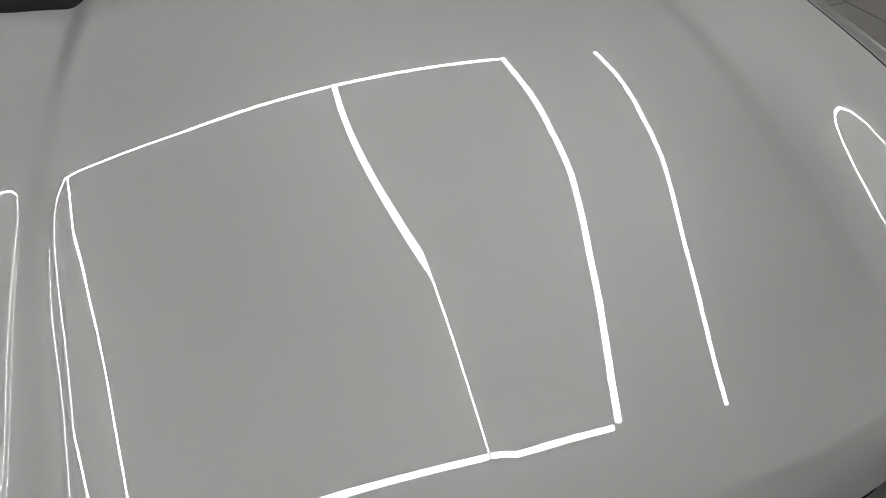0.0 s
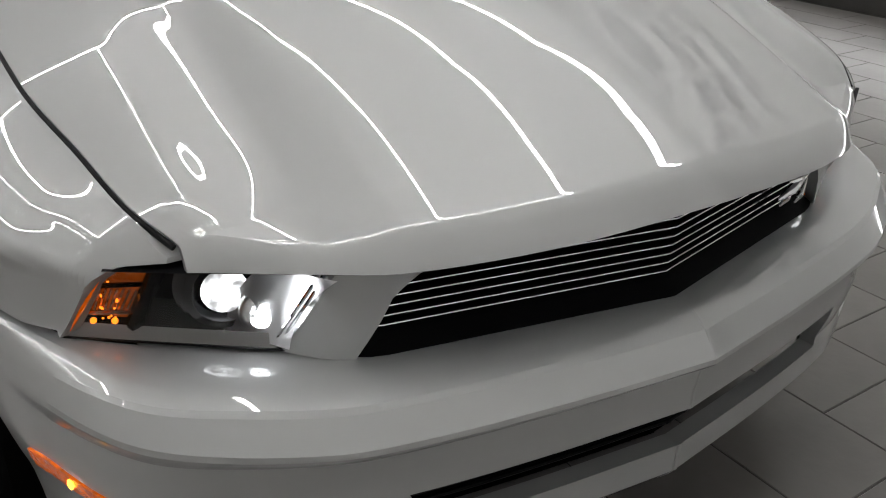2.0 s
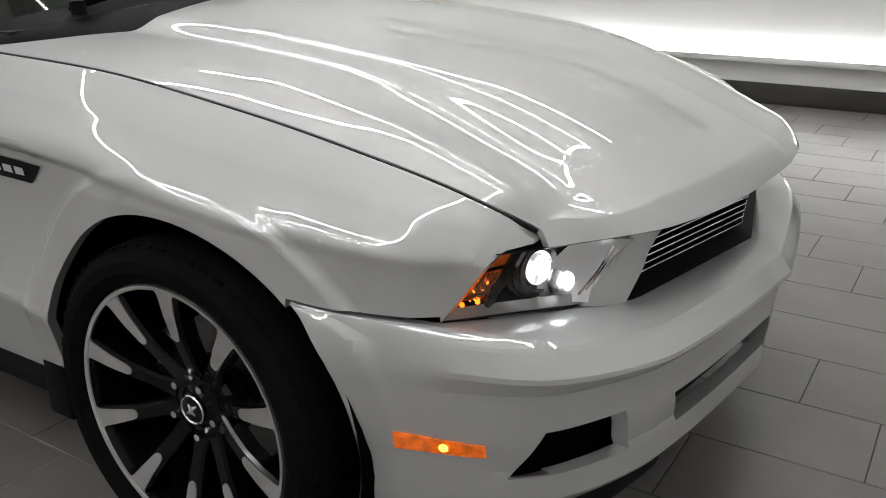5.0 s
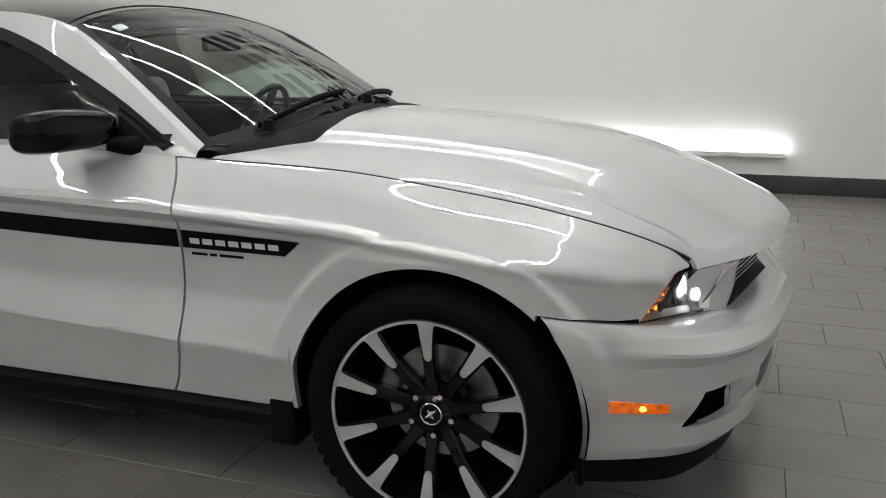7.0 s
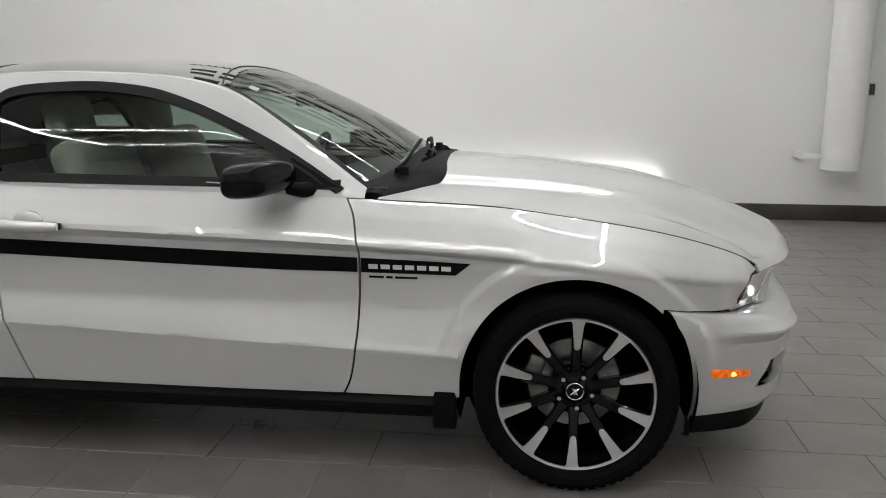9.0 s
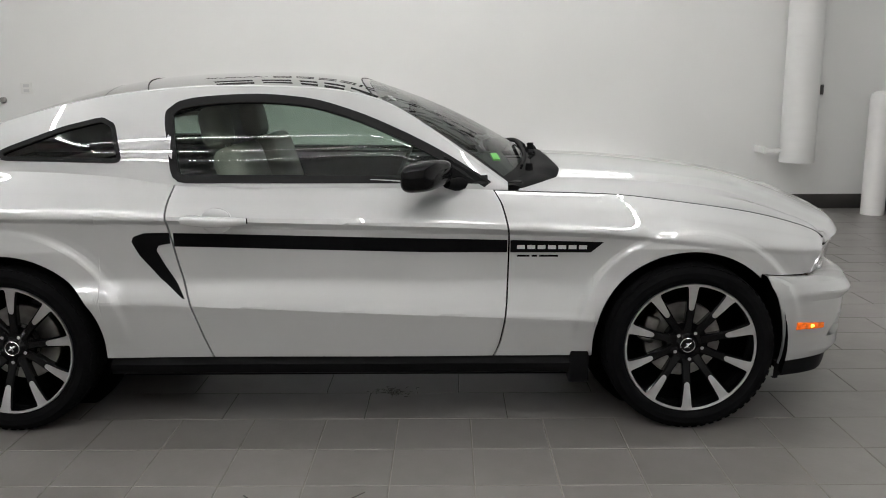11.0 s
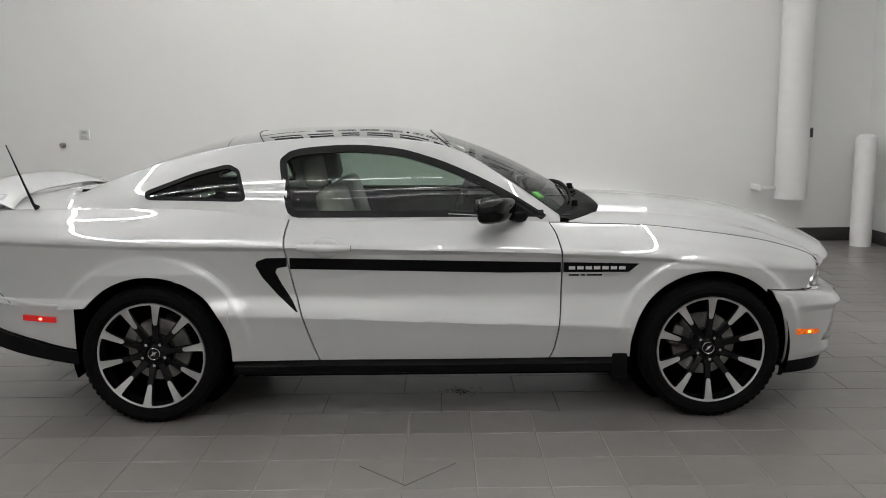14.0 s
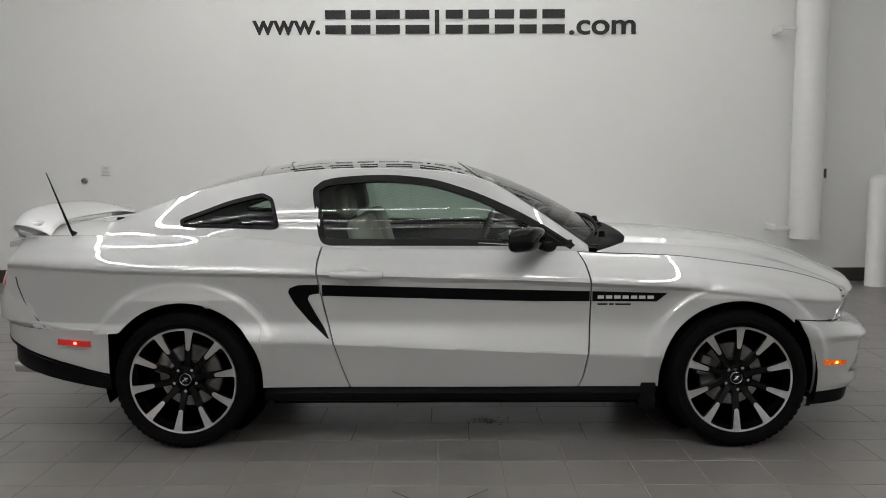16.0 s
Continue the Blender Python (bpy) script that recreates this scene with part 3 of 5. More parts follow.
bm = bumper_half(1)
half = bumper_half(-1)
tmp = bpy.data.meshes.new("tmp")
half.to_mesh(tmp), half.free()
bm.from_mesh(tmp)
bpy.data.meshes.remove(tmp)
bmesh.ops.remove_doubles(bm, verts=bm.verts, dist=0.0006)
shell(bm, 0.03, lambda co: Vector((-1, 0, 0)) if abs(co.y) < 0.7 else inward(co) * 0.3)
bumper = part("front_bumper", bm, PAINT, car, smooth=13)

# openings of the bumper: near-black sheets set back as the shade inside
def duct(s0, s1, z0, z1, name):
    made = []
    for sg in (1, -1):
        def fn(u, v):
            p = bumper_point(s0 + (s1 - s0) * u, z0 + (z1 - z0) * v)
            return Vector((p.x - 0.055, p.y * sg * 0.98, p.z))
        made.append(part(name, grid(fn, 16, 3), CAVITY_SHADE, bumper))
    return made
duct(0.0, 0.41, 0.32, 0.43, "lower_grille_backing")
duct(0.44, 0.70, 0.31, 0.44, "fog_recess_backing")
for sg in (1, -1):
    for zz in (0.362, 0.382):
        part("lower_grille_bar", tube([Vector((1, sg, 1)) * (bumper_point(s / 20 * 0.37, zz) - Vector((0.03, 0, 0))) for s in range(21)], 0.004), BLACK, bumper)

# black chin spoiler under the bumper
def chin(sg):
    def fn(u, v):
        s = 0.30 + 0.68 * u
        x, y, nx, ny = plan(s)
        d = 0.06 + 0.02 * v
        z = lin(v, [(0, 0.262), (0.75, 0.19), (1.0, 0.185)])
        return Vector((max(x - d * nx - 0.02, 0.385), -sg * (y - d * ny * 0.6), z))
    return shell(grid(fn, 40, 6), 0.02, lambda c: Vector((-1, 0, 0)))
for sg in (1, -1):
    part("chin_spoiler", chin(sg), BLACK, car, "black plastic chin spoiler")

# ---- grille ----
grille = empty("grille", "", "")
grille.parent = car
def mouth(y, back):
    return lin(abs(y), [(0.0, 0.780), (0.44, 0.688), (0.50, 0.655)]) - back
def half_width(z):
    return lin(z, [(0.572, 0.470), (0.60, 0.455), (0.66, 0.425), (0.685, 0.395), (0.705, 0.35), (0.725, 0.28)])
for i in range(9):
    z = 0.602 + 0.0148 * i
    hw = half_width(z) - 0.004
    pts = []
    for k in range(33):
        y = -hw + 2 * hw * k / 32
        pts.append((mouth(y, 0.030 - 0.10 * (z - 0.60)) + 0.006, y, z))
    part("slat", tube(pts, 0.0042, flat=2.2), BLACK, grille)
    part("slat_edge", tube([(p[0] + 0.0095, p[1], p[2] + 0.0008) for p in pts], 0.0016, seg=6), CHROME, grille, "thin bright slat edge")
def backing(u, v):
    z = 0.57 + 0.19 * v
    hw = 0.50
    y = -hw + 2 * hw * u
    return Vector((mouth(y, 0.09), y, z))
# near-black sheet puts the shade behind the slats
part("grille_backing", grid(backing, 24, 4), CAVITY_SHADE, grille)
def ramp(u, v):
    y = (-1 + 2 * u) * (0.462 + 0.012 * v)
    return Vector((mouth(y, 0.040 - 0.050 * v) , y, 0.600 - 0.026 * v))
part("mouth_lip", shell(grid(ramp, 40, 4), 0.012, lambda c: Vector((0, 0, -1))), BLACK, grille, "satin black lower grille lip")
# plain bright badge shape
bm = bmesh.new()
for dy, dz, ln, an, th in ((0, 0.0, 0.085, 0.5, 0.009), (0.012, 0.012, 0.060, 0.2, 0.006), (-0.016, -0.014, 0.05, 0.9, 0.006), (0.02, -0.016, 0.045, 1.1, 0.005)):
    c = Vector((0.728, 0.335 + dy, 0.655 + dz))
    v = Vector((0, math.cos(an), math.sin(an))) * ln / 2
    tube([c - v, c - v * 0.3 + Vector((0.004, 0, 0)), c + v], [th * 0.3, th, th * 0.3], bm)
part("grille_badge", bm, CHROME, grille, "bright chrome badge shape")

# fascia between lamp and grille, one on each side
def cheek(u, v):
    a = Vector((0.698, -0.498, 0.708)).lerp(Vector((0.632, -0.545, 0.580)), v)
    b = Vector((0.752, -0.350, 0.706)).lerp(Vector((0.690, -0.470, 0.572)), v)
    hw = half_width(b.z)
    b = Vector((mouth(hw, -0.012) + 0.004, -hw, b.z))
    p = a.lerp(b, u)
    p.x += 0.008 * math.sin(math.pi * u)
    return p
both("fascia_cheek", shell(grid(cheek, 10, 14), 0.02, lambda c: Vector((-1, 0, 0))), PAINT, car)
def brow(u, v):
    y = -0.35 + 0.70 * u
    return Vector((pw(abs(y), HOOD_EDGE_X) - 0.022 - 0.03 * v, y, pw(abs(y), HOOD_EDGE_Z) - 0.004 - 0.012 * v))
part("grille_header", shell(grid(brow, 40, 2), 0.01, lambda c: Vector((-1, 0, 0))), PAINT, car)

# ---- headlamps ----
def lamp_point(u, v):
    """Outer lens: u from the outer to the inner end, v up."""
    lo = [Vector((0.498, -0.777, 0.606)), Vector((0.560, -0.680, 0.598)), Vector((0.636, -0.543, 0.582))]
    hi = [Vector((0.571, -0.731, 0.720)), Vector((0.622, -0.640, 0.715)), Vector((0.702, -0.496, 0.709))]
    def bez(p):
        return p[0] * (1 - u) ** 2 + (p[1] * 2 - (p[0] + p[2]) / 2) * 2 * u * (1 - u) + p[2] * u * u
    p = bez(lo).lerp(bez(hi), v)
    p += Vector((0.008, -0.006, 0)) * math.sin(math.pi * v) * (0.4 + 0.6 * u)
    return p


def headlamp(sg):
    def place(bm):
        return bm if sg == 1 else mirrored(bm)
    lamp = empty("headlight", "", "")
    lamp.parent = car
    lens = part("lens", place(grid(lamp_point, 24, 10)), LENS, lamp, "clear headlight lens")
    lens.visible_shadow = False
    back = Vector((-0.10, 0.05, 0))
    def bowl(u, v):
        if v <= 0.25:
            return lamp_point(u, 0.0) + back * (v / 0.25)
        if v >= 0.75:
            return lamp_point(u, 1.0) + back * ((1 - v) / 0.25)
        return lamp_point(u, (v - 0.25) / 0.5) + back
    part("housing", place(grid(bowl, 20, 16)), BLACK, lamp)
    def chromeplate(u, v):
        a = lamp_point(0.76 + 0.215 * u, 0.05 + 0.90 * v)
        return a + Vector((-0.052 + 0.040 * u + 0.022 * (2 * v - 1) ** 2, 0.016 - 0.008 * u, 0))
    part("reflector", place(grid(chromeplate, 14, 12)), REFLECTOR, lamp, "bright satin reflector bowl")

    def floorplate(u, v):
        return lamp_point(0.03 + 0.94 * u, 0.02 + 0.15 * v) + Vector((-0.004 - 0.012 * v, 0.006 * v, 0))
    part("lower_bezel", place(grid(floorplate, 20, 4)), BEZEL, lamp)
    for uu in (0.955, 0.975):
        part("bezel_fin", place(tube([lamp_point(uu, k / 8) + Vector((-0.012, 0.004, 0)) for k in range(9)], 0.0025, seg=6)), CHROME, lamp)
    def amber(u, v):
        return lamp_point(0.02 + 0.33 * u - 0.05 * v * u, 0.22 + 0.75 * v) + Vector((-0.022, 0.016, 0))
    part("turn_signal", place(shell(grid(amber, 8, 10), 0.03, lambda c: Vector((-0.8, -0.5 * math.copysign(1, c.y), 0)))), SIGNAL, lamp, "glowing amber turn signal")
    for (cu, cv) in ((0.12, 0.2), (0.24, 0.22)):
        c = lamp_point(cu, cv) + Vector((-0.014, 0.010, 0))
        bm = bmesh.new()
        bmesh.ops.create_uvsphere(bm, u_segments=12, v_segments=8, radius=0.0042, matrix=Matrix.Translation(c))
        part("bulb", place(bm), GLOW_DOT, lamp)
    aim = Matrix.Rotation(radians(90), 4, "Y")
    c = Vector((0.575, -0.592, 0.655))
    m = Matrix.Translation(c) @ Matrix.Rotation(radians(-14), 4, "Z") @ aim
    for r0, r1, dz in ((0.062, 0.060, -0.030), (0.057, 0.054, -0.018), (0.051, 0.049, -0.008)):
        part("projector_ring", place(ringed(r0, r1, dz, m)), SMOKE, lamp)
    bm = bmesh.new()
    bmesh.ops.create_uvsphere(bm, u_segments=28, v_segments=16, radius=0.030, matrix=m @ Matrix.Diagonal((1, 1, 0.45, 1)))
    part("projector_lens", place(bm), BEAM, lamp, "brightly lit round projector lens")
    c2 = Vector((0.628, -0.560, 0.628))
    bm = bmesh.new()
    bmesh.ops.create_uvsphere(bm, u_segments=24, v_segments=12, radius=0.034, matrix=Matrix.Translation(c2 - Vector((0.035, -0.01, 0))) @ Matrix.Diagonal((0.5, 1, 1, 1)))
    part("high_beam_bowl", place(bm), REFLECTOR, lamp)
    bm = bmesh.new()
    bmesh.ops.create_uvsphere(bm, u_segments=20, v_segments=12, radius=0.016, matrix=Matrix.Translation(c2 - Vector((0.012, -0.002, 0))) @ Matrix.Diagonal((0.5, 1.2, 1, 1)))
    part("high_beam_bulb", place(bm), BULB, lamp, "lit inner lamp")
    # fanned reflector ribs, a glowing rim, and glowing dots painted as amber glints
    for k in range(8):
        a, b = (0.06 + 0.030 * k, 0.32), (0.015 + 0.036 * k, 0.66)
        part("signal_rib", place(tube([lamp_point(a[0] + (b[0] - a[0]) * j / 6, a[1] + (b[1] - a[1]) * j / 6) + Vector((-0.018, 0.013, 0.0)) for j in range(7)], 0.0019, seg=5)), RIB, lamp)
    for vv in (0.30, 0.70):
        part("signal_shelf", place(tube([lamp_point(0.03 + 0.029 * j, vv + 0.006 * j) + Vector((-0.0165, 0.0115, 0.0)) for j in range(11)], 0.0032, seg=6)), RIB if vv < 0.5 else GLOSS, lamp)
    part("amber_rim", place(tube([lamp_point(0.014, 0.10 + 0.85 * j / 10) + Vector((-0.007, 0.004, 0)) for j in range(11)], 0.0035, seg=6)), AMBER, lamp, "amber edge of the headlight")
    rng = random.Random(7)
    for k in range(12):
        cu, cv = rng.uniform(0.05, 0.32), rng.choice((0.26, 0.40, 0.52, 0.60, 0.80)) + rng.uniform(-0.03, 0.03)
        bm = bmesh.new()
        bmesh.ops.create_icosphere(bm, subdivisions=1, radius=rng.uniform(0.0012, 0.0024), matrix=Matrix.Translation(lamp_point(cu, cv) + Vector((-0.0145, 0.0105, 0))) @ Matrix.Diagonal((1, 1, rng.uniform(0.6, 1.8), 1)))
        part("amber_glow_dot", place(bm), GLOW_DOT, lamp)
    part("bezel_divider", place(tube([lamp_point(0.352 - 0.03 * j / 8, 0.12 + 0.84 * j / 8) + Vector((-0.020, 0.012, 0)) for j in range(9)], 0.011, seg=8)), GLOSS, lamp)
    return lamp


def ringed(r0, r1, dz, m):
    bm = lathe([(r0, dz), (r0, dz + 0.012), (r1 - 0.008, dz + 0.014), (r1 - 0.012, dz)], 40, "z")
    bmesh.ops.transform(bm, matrix=m, verts=bm.verts)
    return bm


headlamp(1)
headlamp(-1)
for sg in (1, -1):
    sp = bpy.data.lights.new("headlight_beam", "SPOT")
    sp.energy, sp.spot_size, sp.spot_blend, sp.shadow_soft_size = 60, radians(70), 0.6, 0.03
    lo = new("headlight_beam", sp)
    lo.matrix_world = look((0.72, -0.60 * sg, 0.64), (3.6, -0.62 * sg, 0.30))

# ---- side markers ----
def marker(x0, x1, zt, name, mat, hot, label):
    xs = [x0 + (x1 - x0) * k / 12 for k in range(13)]
    for sg in (1, -1):
        def fn(u, v):
            x = x0 + (x1 - x0) * u
            if x > 0:
                s = lin(x, [(0.445, 0.765), (0.58, 0.645)])
                z = zt[0] + (zt[1] - zt[0]) * u + 0.032 * (v - 1) * (1 - 0.25 * u)
                best = min((bumper_point(k / 300, z) for k in range(150, 290)), key=lambda p: abs(p.x - x))
                y = -best.y
            else:
                z = zt[0] + (zt[1] - zt[0]) * u + 0.028 * (v - 1)
                y = lin(x, [(-3.40, 0.888), (-3.20, 0.918)])
            return Vector((x, -sg * (y + 0.004), z))
        ob = part(name, shell(grid(fn, 14, 4), 0.012, inward), mat, car, label)
        c = fn(0.55, 0.5)
        bm = bmesh.new()
        bmesh.ops.create_uvsphere(bm, u_segments=12, v_segments=8, radius=0.010, matrix=Matrix.Translation(c) @ Matrix.Diagonal((1.0, 0.4, 0.7, 1)))
        part("bulb", bm, hot, ob)
marker(0.444, 0.580, (0.424, 0.408), "side_marker", AMBER, AMBER_HOT, "lit amber side marker")
marker(-3.330, -3.165, (0.552, 0.542), "rear_side_marker", RED, RED_HOT, "lit red rear side marker")

# ---- roof and glass ----
RAIL_Y = [(-3.12, 0.66), (-2.9, 0.63), (-2.6, 0.60), (-2.3, 0.585), (-1.9, 0.58), (-1.5, 0.595), (-1.25, 0.635), (-1.0, 0.695), (-0.72, 0.755)]
RAIL_Z = [(-3.12, 1.105), (-2.9, 1.195), (-2.6, 1.285), (-2.3, 1.342), (-1.9, 1.372), (-1.5, 1.361), (-1.25, 1.320), (-1.0, 1.175), (-0.72, 0.975)]
CENTRE_Z = [(-3.14, 1.135), (-2.9, 1.225), (-2.6, 1.338), (-2.32, 1.402), (-2.05, 1.427), (-1.72, 1.432), (-1.46, 1.417), (-1.32, 1.39), (-1.06, 1.295), (-0.87, 1.205), (-0.67, 1.10), (-0.56, 1.045)]


def side_glass(x, v):
    """Greenhouse side, v from the shoulder (0) to the roof rail (1)."""
    yt, zt, yr, zr = flow(x, TOP_Y), flow(x, TOP_Z), flow(x, RAIL_Y), max(flow(x, RAIL_Z), flow(x, TOP_Z) + 0.004)
    z = zt + (zr - zt) * v
    y = yt + (yr - yt) * v + 0.035 * math.sin(math.pi * v) * clamp((zr - zt) / 0.3)
    return Vector((x, -y, z))


def on_side(x, z):
    zt, zr = flow(x, TOP_Z), max(flow(x, RAIL_Z), flow(x, TOP_Z) + 0.004)
    return side_glass(x, clamp((z - zt) / (zr - zt)))


def rounded(poly, n=6, r=0.22):
    out = []
    m = len(poly)
    for i in range(m):
        a, b, c = Vector(poly[i - 1]), Vector(poly[i]), Vector(poly[(i + 1) % m])
        p, q = b.lerp(a, min(r, 0.05 / (a - b).length)), b.lerp(c, min(r, 0.05 / (c - b).length))
        for k in range(n + 1):
            t = k / n
            out.append(tuple(p * (1 - t) ** 2 + b * 2 * t * (1 - t) + q * t * t))
    return out


WIN_TOP = [(-2.092, 1.302), (-1.98, 1.327), (-1.75, 1.339), (-1.54, 1.323), (-1.34, 1.272), (-1.165, 1.203), (-0.975, 1.108), (-0.778, 0.985)]
FRONT_WIN = rounded([(-2.055, 0.995), (-2.108, 1.270)] + [(x, pw(x, WIN_TOP)) for x in (-2.06 + 1.282 * k / 22 for k in range(23))], 3)
QUARTER_WIN = rounded([(-2.755, 1.085), (-2.765, 1.125), (-2.52, 1.215), (-2.36, 1.253), (-2.300, 1.225), (-2.255, 1.072)])


def shrink(poly, k):
    """The outline drawn inwards by k all round."""
    n = len(poly)
    turn = math.copysign(1.0, sum(poly[i - 1][0] * poly[i][1] - poly[i][0] * poly[i - 1][1] for i in range(n)))
    out = []
    for i in range(n):
        a, b = poly[i - 2], poly[(i + 2) % n]
        d = Vector((b[0] - a[0], b[1] - a[1]))
        d.normalize()
        out.append((poly[i][0] - turn * d.y * k, poly[i][1] + turn * d.x * k))
    return out


def cabin_side(u, v):
    return side_glass(-3.14 + 2.42 * u, v)


fw, qw = shrink(FRONT_WIN, 0.015), shrink(QUARTER_WIN, 0.010)
bm = grid(cabin_side, 260, 50, keep=lambda c: not (inside(c.x, c.z, fw) or inside(c.x, c.z, qw)))
both("cabin_side", bm, PAINT, car)


def ring_band(poly, width, lift, depth=0.02):
    """A flat seal that follows a window's outline on the cabin side."""
    bm = bmesh.new()
    inner = shrink(poly, width)
    rows = []
    for (xa, za), (xb, zb) in zip(poly, inner):
        a, b = on_side(xa, za), on_side(xb, zb)
        out = Vector((0, -1, 0.35)).normalized()
        rows.append([bm.verts.new(a - out * depth), bm.verts.new(a + out * lift), bm.verts.new(b + out * lift * 0.5), bm.verts.new(b - out * depth)])
    n = len(rows)
    for i in range(n):
        for k in range(3):
            bm.faces.new((rows[i][k], rows[(i + 1) % n][k], rows[(i + 1) % n][k + 1], rows[i][k + 1]))
    return bm


def pane(poly, back):
    inner = shrink(poly, 0.006)
    off = Vector((0, -1, 0.35)).normalized() * back
    bm = grid(cabin_side, 340, 60, keep=lambda c: inside(c.x, c.z, inner))
    bmesh.ops.translate(bm, verts=bm.verts, vec=-off)
    return bm


both("door_window_seal", ring_band(FRONT_WIN, 0.032, 0.007), TRIM, car, "black rubber door window seal")
both("quarter_window_seal", ring_band(QUARTER_WIN, 0.018, 0.004), TRIM, car, "black quarter window seal")
for ob in both("door_window", pane(FRONT_WIN, 0.008), GLASS, car, "tinted door window glass"):
    ob.visible_shadow = False
for ob in both("quarter_window", pane(QUARTER_WIN, 0.008), GLASS, car, "tinted quarter window glass"):
    ob.visible_shadow = False


def roof_point(x, s):
    yr, zr, zc = flow(x, RAIL_Y), flow(x, RAIL_Z), flow(x, CENTRE_Z)
    return Vector((x, s * yr, zc + (zr - zc) * abs(s) ** 2.3))


def header_x(s):
    return -1.325 + 0.10 * abs(s) ** 2
def rear_x(s):
    return -2.42 + 0.04 * abs(s) ** 2
RAILW = 0.962
part("roof_panel", shell(grid(lambda u, v: roof_point(rear_x(2 * v - 1) + (header_x((2 * v - 1) * RAILW) - rear_x(2 * v - 1)) * u, (2 * v - 1) * RAILW), 44, 36), 0.01, lambda c: Vector((0, 0, -1))), ROOFGLASS, car, "gloss black glass roof panel")
def rail(u, v):
    x = -3.12 + 2.40 * u
    p = roof_point(x, RAILW + (1 - RAILW) * v)
    p.y = -p.y
    return p
both("roof_rail", grid(rail, 90, 4), PAINT, car)
for xs in (-1.36, -2.30):
    part("roof_seam", tube([roof_point(xs + 0.10 * (k / 20) ** 2, k / 20 * RAILW) + Vector((0, 0, 0.0005)) for k in range(-20, 21)], 0.003, seg=6), TRIM, car)

def windshield(u, v):
    s = (2 * v - 1)
    lo = Vector((pw(abs(s) * 0.74, [(0.0, -0.575), (0.40, -0.60), (0.60, -0.655), (0.74, -0.735)]), s * 0.742, 1.045 - 0.075 * s * s))
    hi = roof_point(header_x(s * RAILW) + 0.004, s * RAILW)
    p = lo.lerp(hi, u)
    p += Vector((0.5, 0, 0.85)) * 0.030 * math.sin(math.pi * u) * (1 - 0.55 * s * s)
    return p
w = part("windshield", grid(windshield, 24, 30), WINDSHIELD, car, "clear raked windshield glass")
w.visible_shadow = False
def ws_band(u, v):
    return windshield(u, 0.0 + 0.035 * v) + Vector((0, 0, 0.001))
both("windshield_trim", grid(ws_band, 24, 2), TRIM, car)
def frit(u, v):
    return windshield(0.0 + 0.06 * u, v) + Vector((0.001, 0, 0.001))
part("windshield_lower_band", grid(frit, 3, 30), TRIM, car)
part("rear_window", grid(lambda u, v: roof_point(-3.11 + (rear_x(2 * v - 1) - 0.006 + 3.11) * u, (2 * v - 1) * RAILW), 30, 24), ROOFGLASS, car, "dark rear window glass")

# cowl with wipers
def cowl(u, v):
    y = -0.72 + 1.44 * u
    a = windshield(0.0, u)
    b = Vector((pw(min(abs(y), 0.74), COWL_X) + 0.012, y, hood_z(pw(min(abs(y), 0.74), COWL_X), abs(y)) - 0.008))
    return a.lerp(b, v) + Vector((0, 0, 0.012 * math.sin(math.pi * v)))
part("cowl_panel", grid(cowl, 40, 5), BLACK, car, "black plastic cowl panel")
for y0, y1, z1 in ((-0.55, -0.02, 0.03), (0.02, 0.50, 0.035)):
    pts = []
    for k in range(13):
        v = (y0 + (y1 - y0) * k / 12 + 0.735) / 1.47
        pts.append(windshield(0.035 + 0.06 * k / 12, v) + Vector((0.012, 0, 0.016 + 0.008 * math.sin(k * 0.26))))
    wiper = part("wiper", tube(pts, 0.007, seg=6), BLACK, car, "black wiper arm")
    part("blade", tube([p - Vector((0.004, 0, 0.010)) for p in pts], 0.005, seg=6), RUBBER, wiper)
    part("pivot", cyl(0.018, 0.014, 0.03, Matrix.Translation(pts[0] + Vector((0.03, 0, -0.004))), 16), BLACK, wiper)
# crumpled cowl corner
bm = bmesh.new()
rng = random.Random(4)
for k in range(16):
    c = Vector((-0.565 + rng.uniform(-0.03, 0.03), rng.uniform(-0.30, 0.25), 1.028 + rng.uniform(-0.01, 0.022)))
    d = Vector((rng.uniform(-1, 1), rng.uniform(-1, 1), rng.uniform(-0.5, 0.9))).normalized() * rng.uniform(0.02, 0.05)
    tube([c - d, c + Vector((0, 0, 0.01)), c + d], [0.004, 0.011, 0.004], bm, 6)
part("cowl_cover", bm, BLACK, car, "black plastic cowl cover")["kind"] = "stuff"

# ---- rear end ----
def deck(u, v):
    x = -3.66 + 0.60 * u
    s = 2 * v - 1
    yt, zt = flow(x, TOP_Y) * 0.985, flow(x, TOP_Z)
    return Vector((x, s * yt, zt + 0.055 * (1 - abs(s) ** 2.5) + 0.03 * clamp((x + 3.3) / 0.25) * (1 - abs(s) ** 2)))
part("trunk_lid", shell(grid(deck, 24, 30), 0.03, lambda c: Vector((0, 0, -1))), PAINT, car)
def spoiler(u, v):
    s = 2 * u - 1
    a = 2 * math.pi * v
    x = -3.525 - 0.07 * (1 - s * s) + 0.125 * math.cos(a) * (1 - 0.25 * abs(s))
    z = 1.090 + 0.040 * (1 - s**4) - 0.020 * abs(s) ** 6 + 0.024 * math.sin(a) * (1 + 0.3 * math.cos(a + 2.6)) - 0.25 * (x + 3.56)
    return Vector((x, s * 0.70, z))
part("rear_spoiler", grid(spoiler, 40, 20), PAINT, car, "silver ducktail rear spoiler")
for sg in (1, -1):
    part("spoiler_foot", box((-3.62, 0.62 * sg - 0.05, 1.03), (-3.50, 0.62 * sg + 0.05, 1.11), 0.02), PAINT, car)
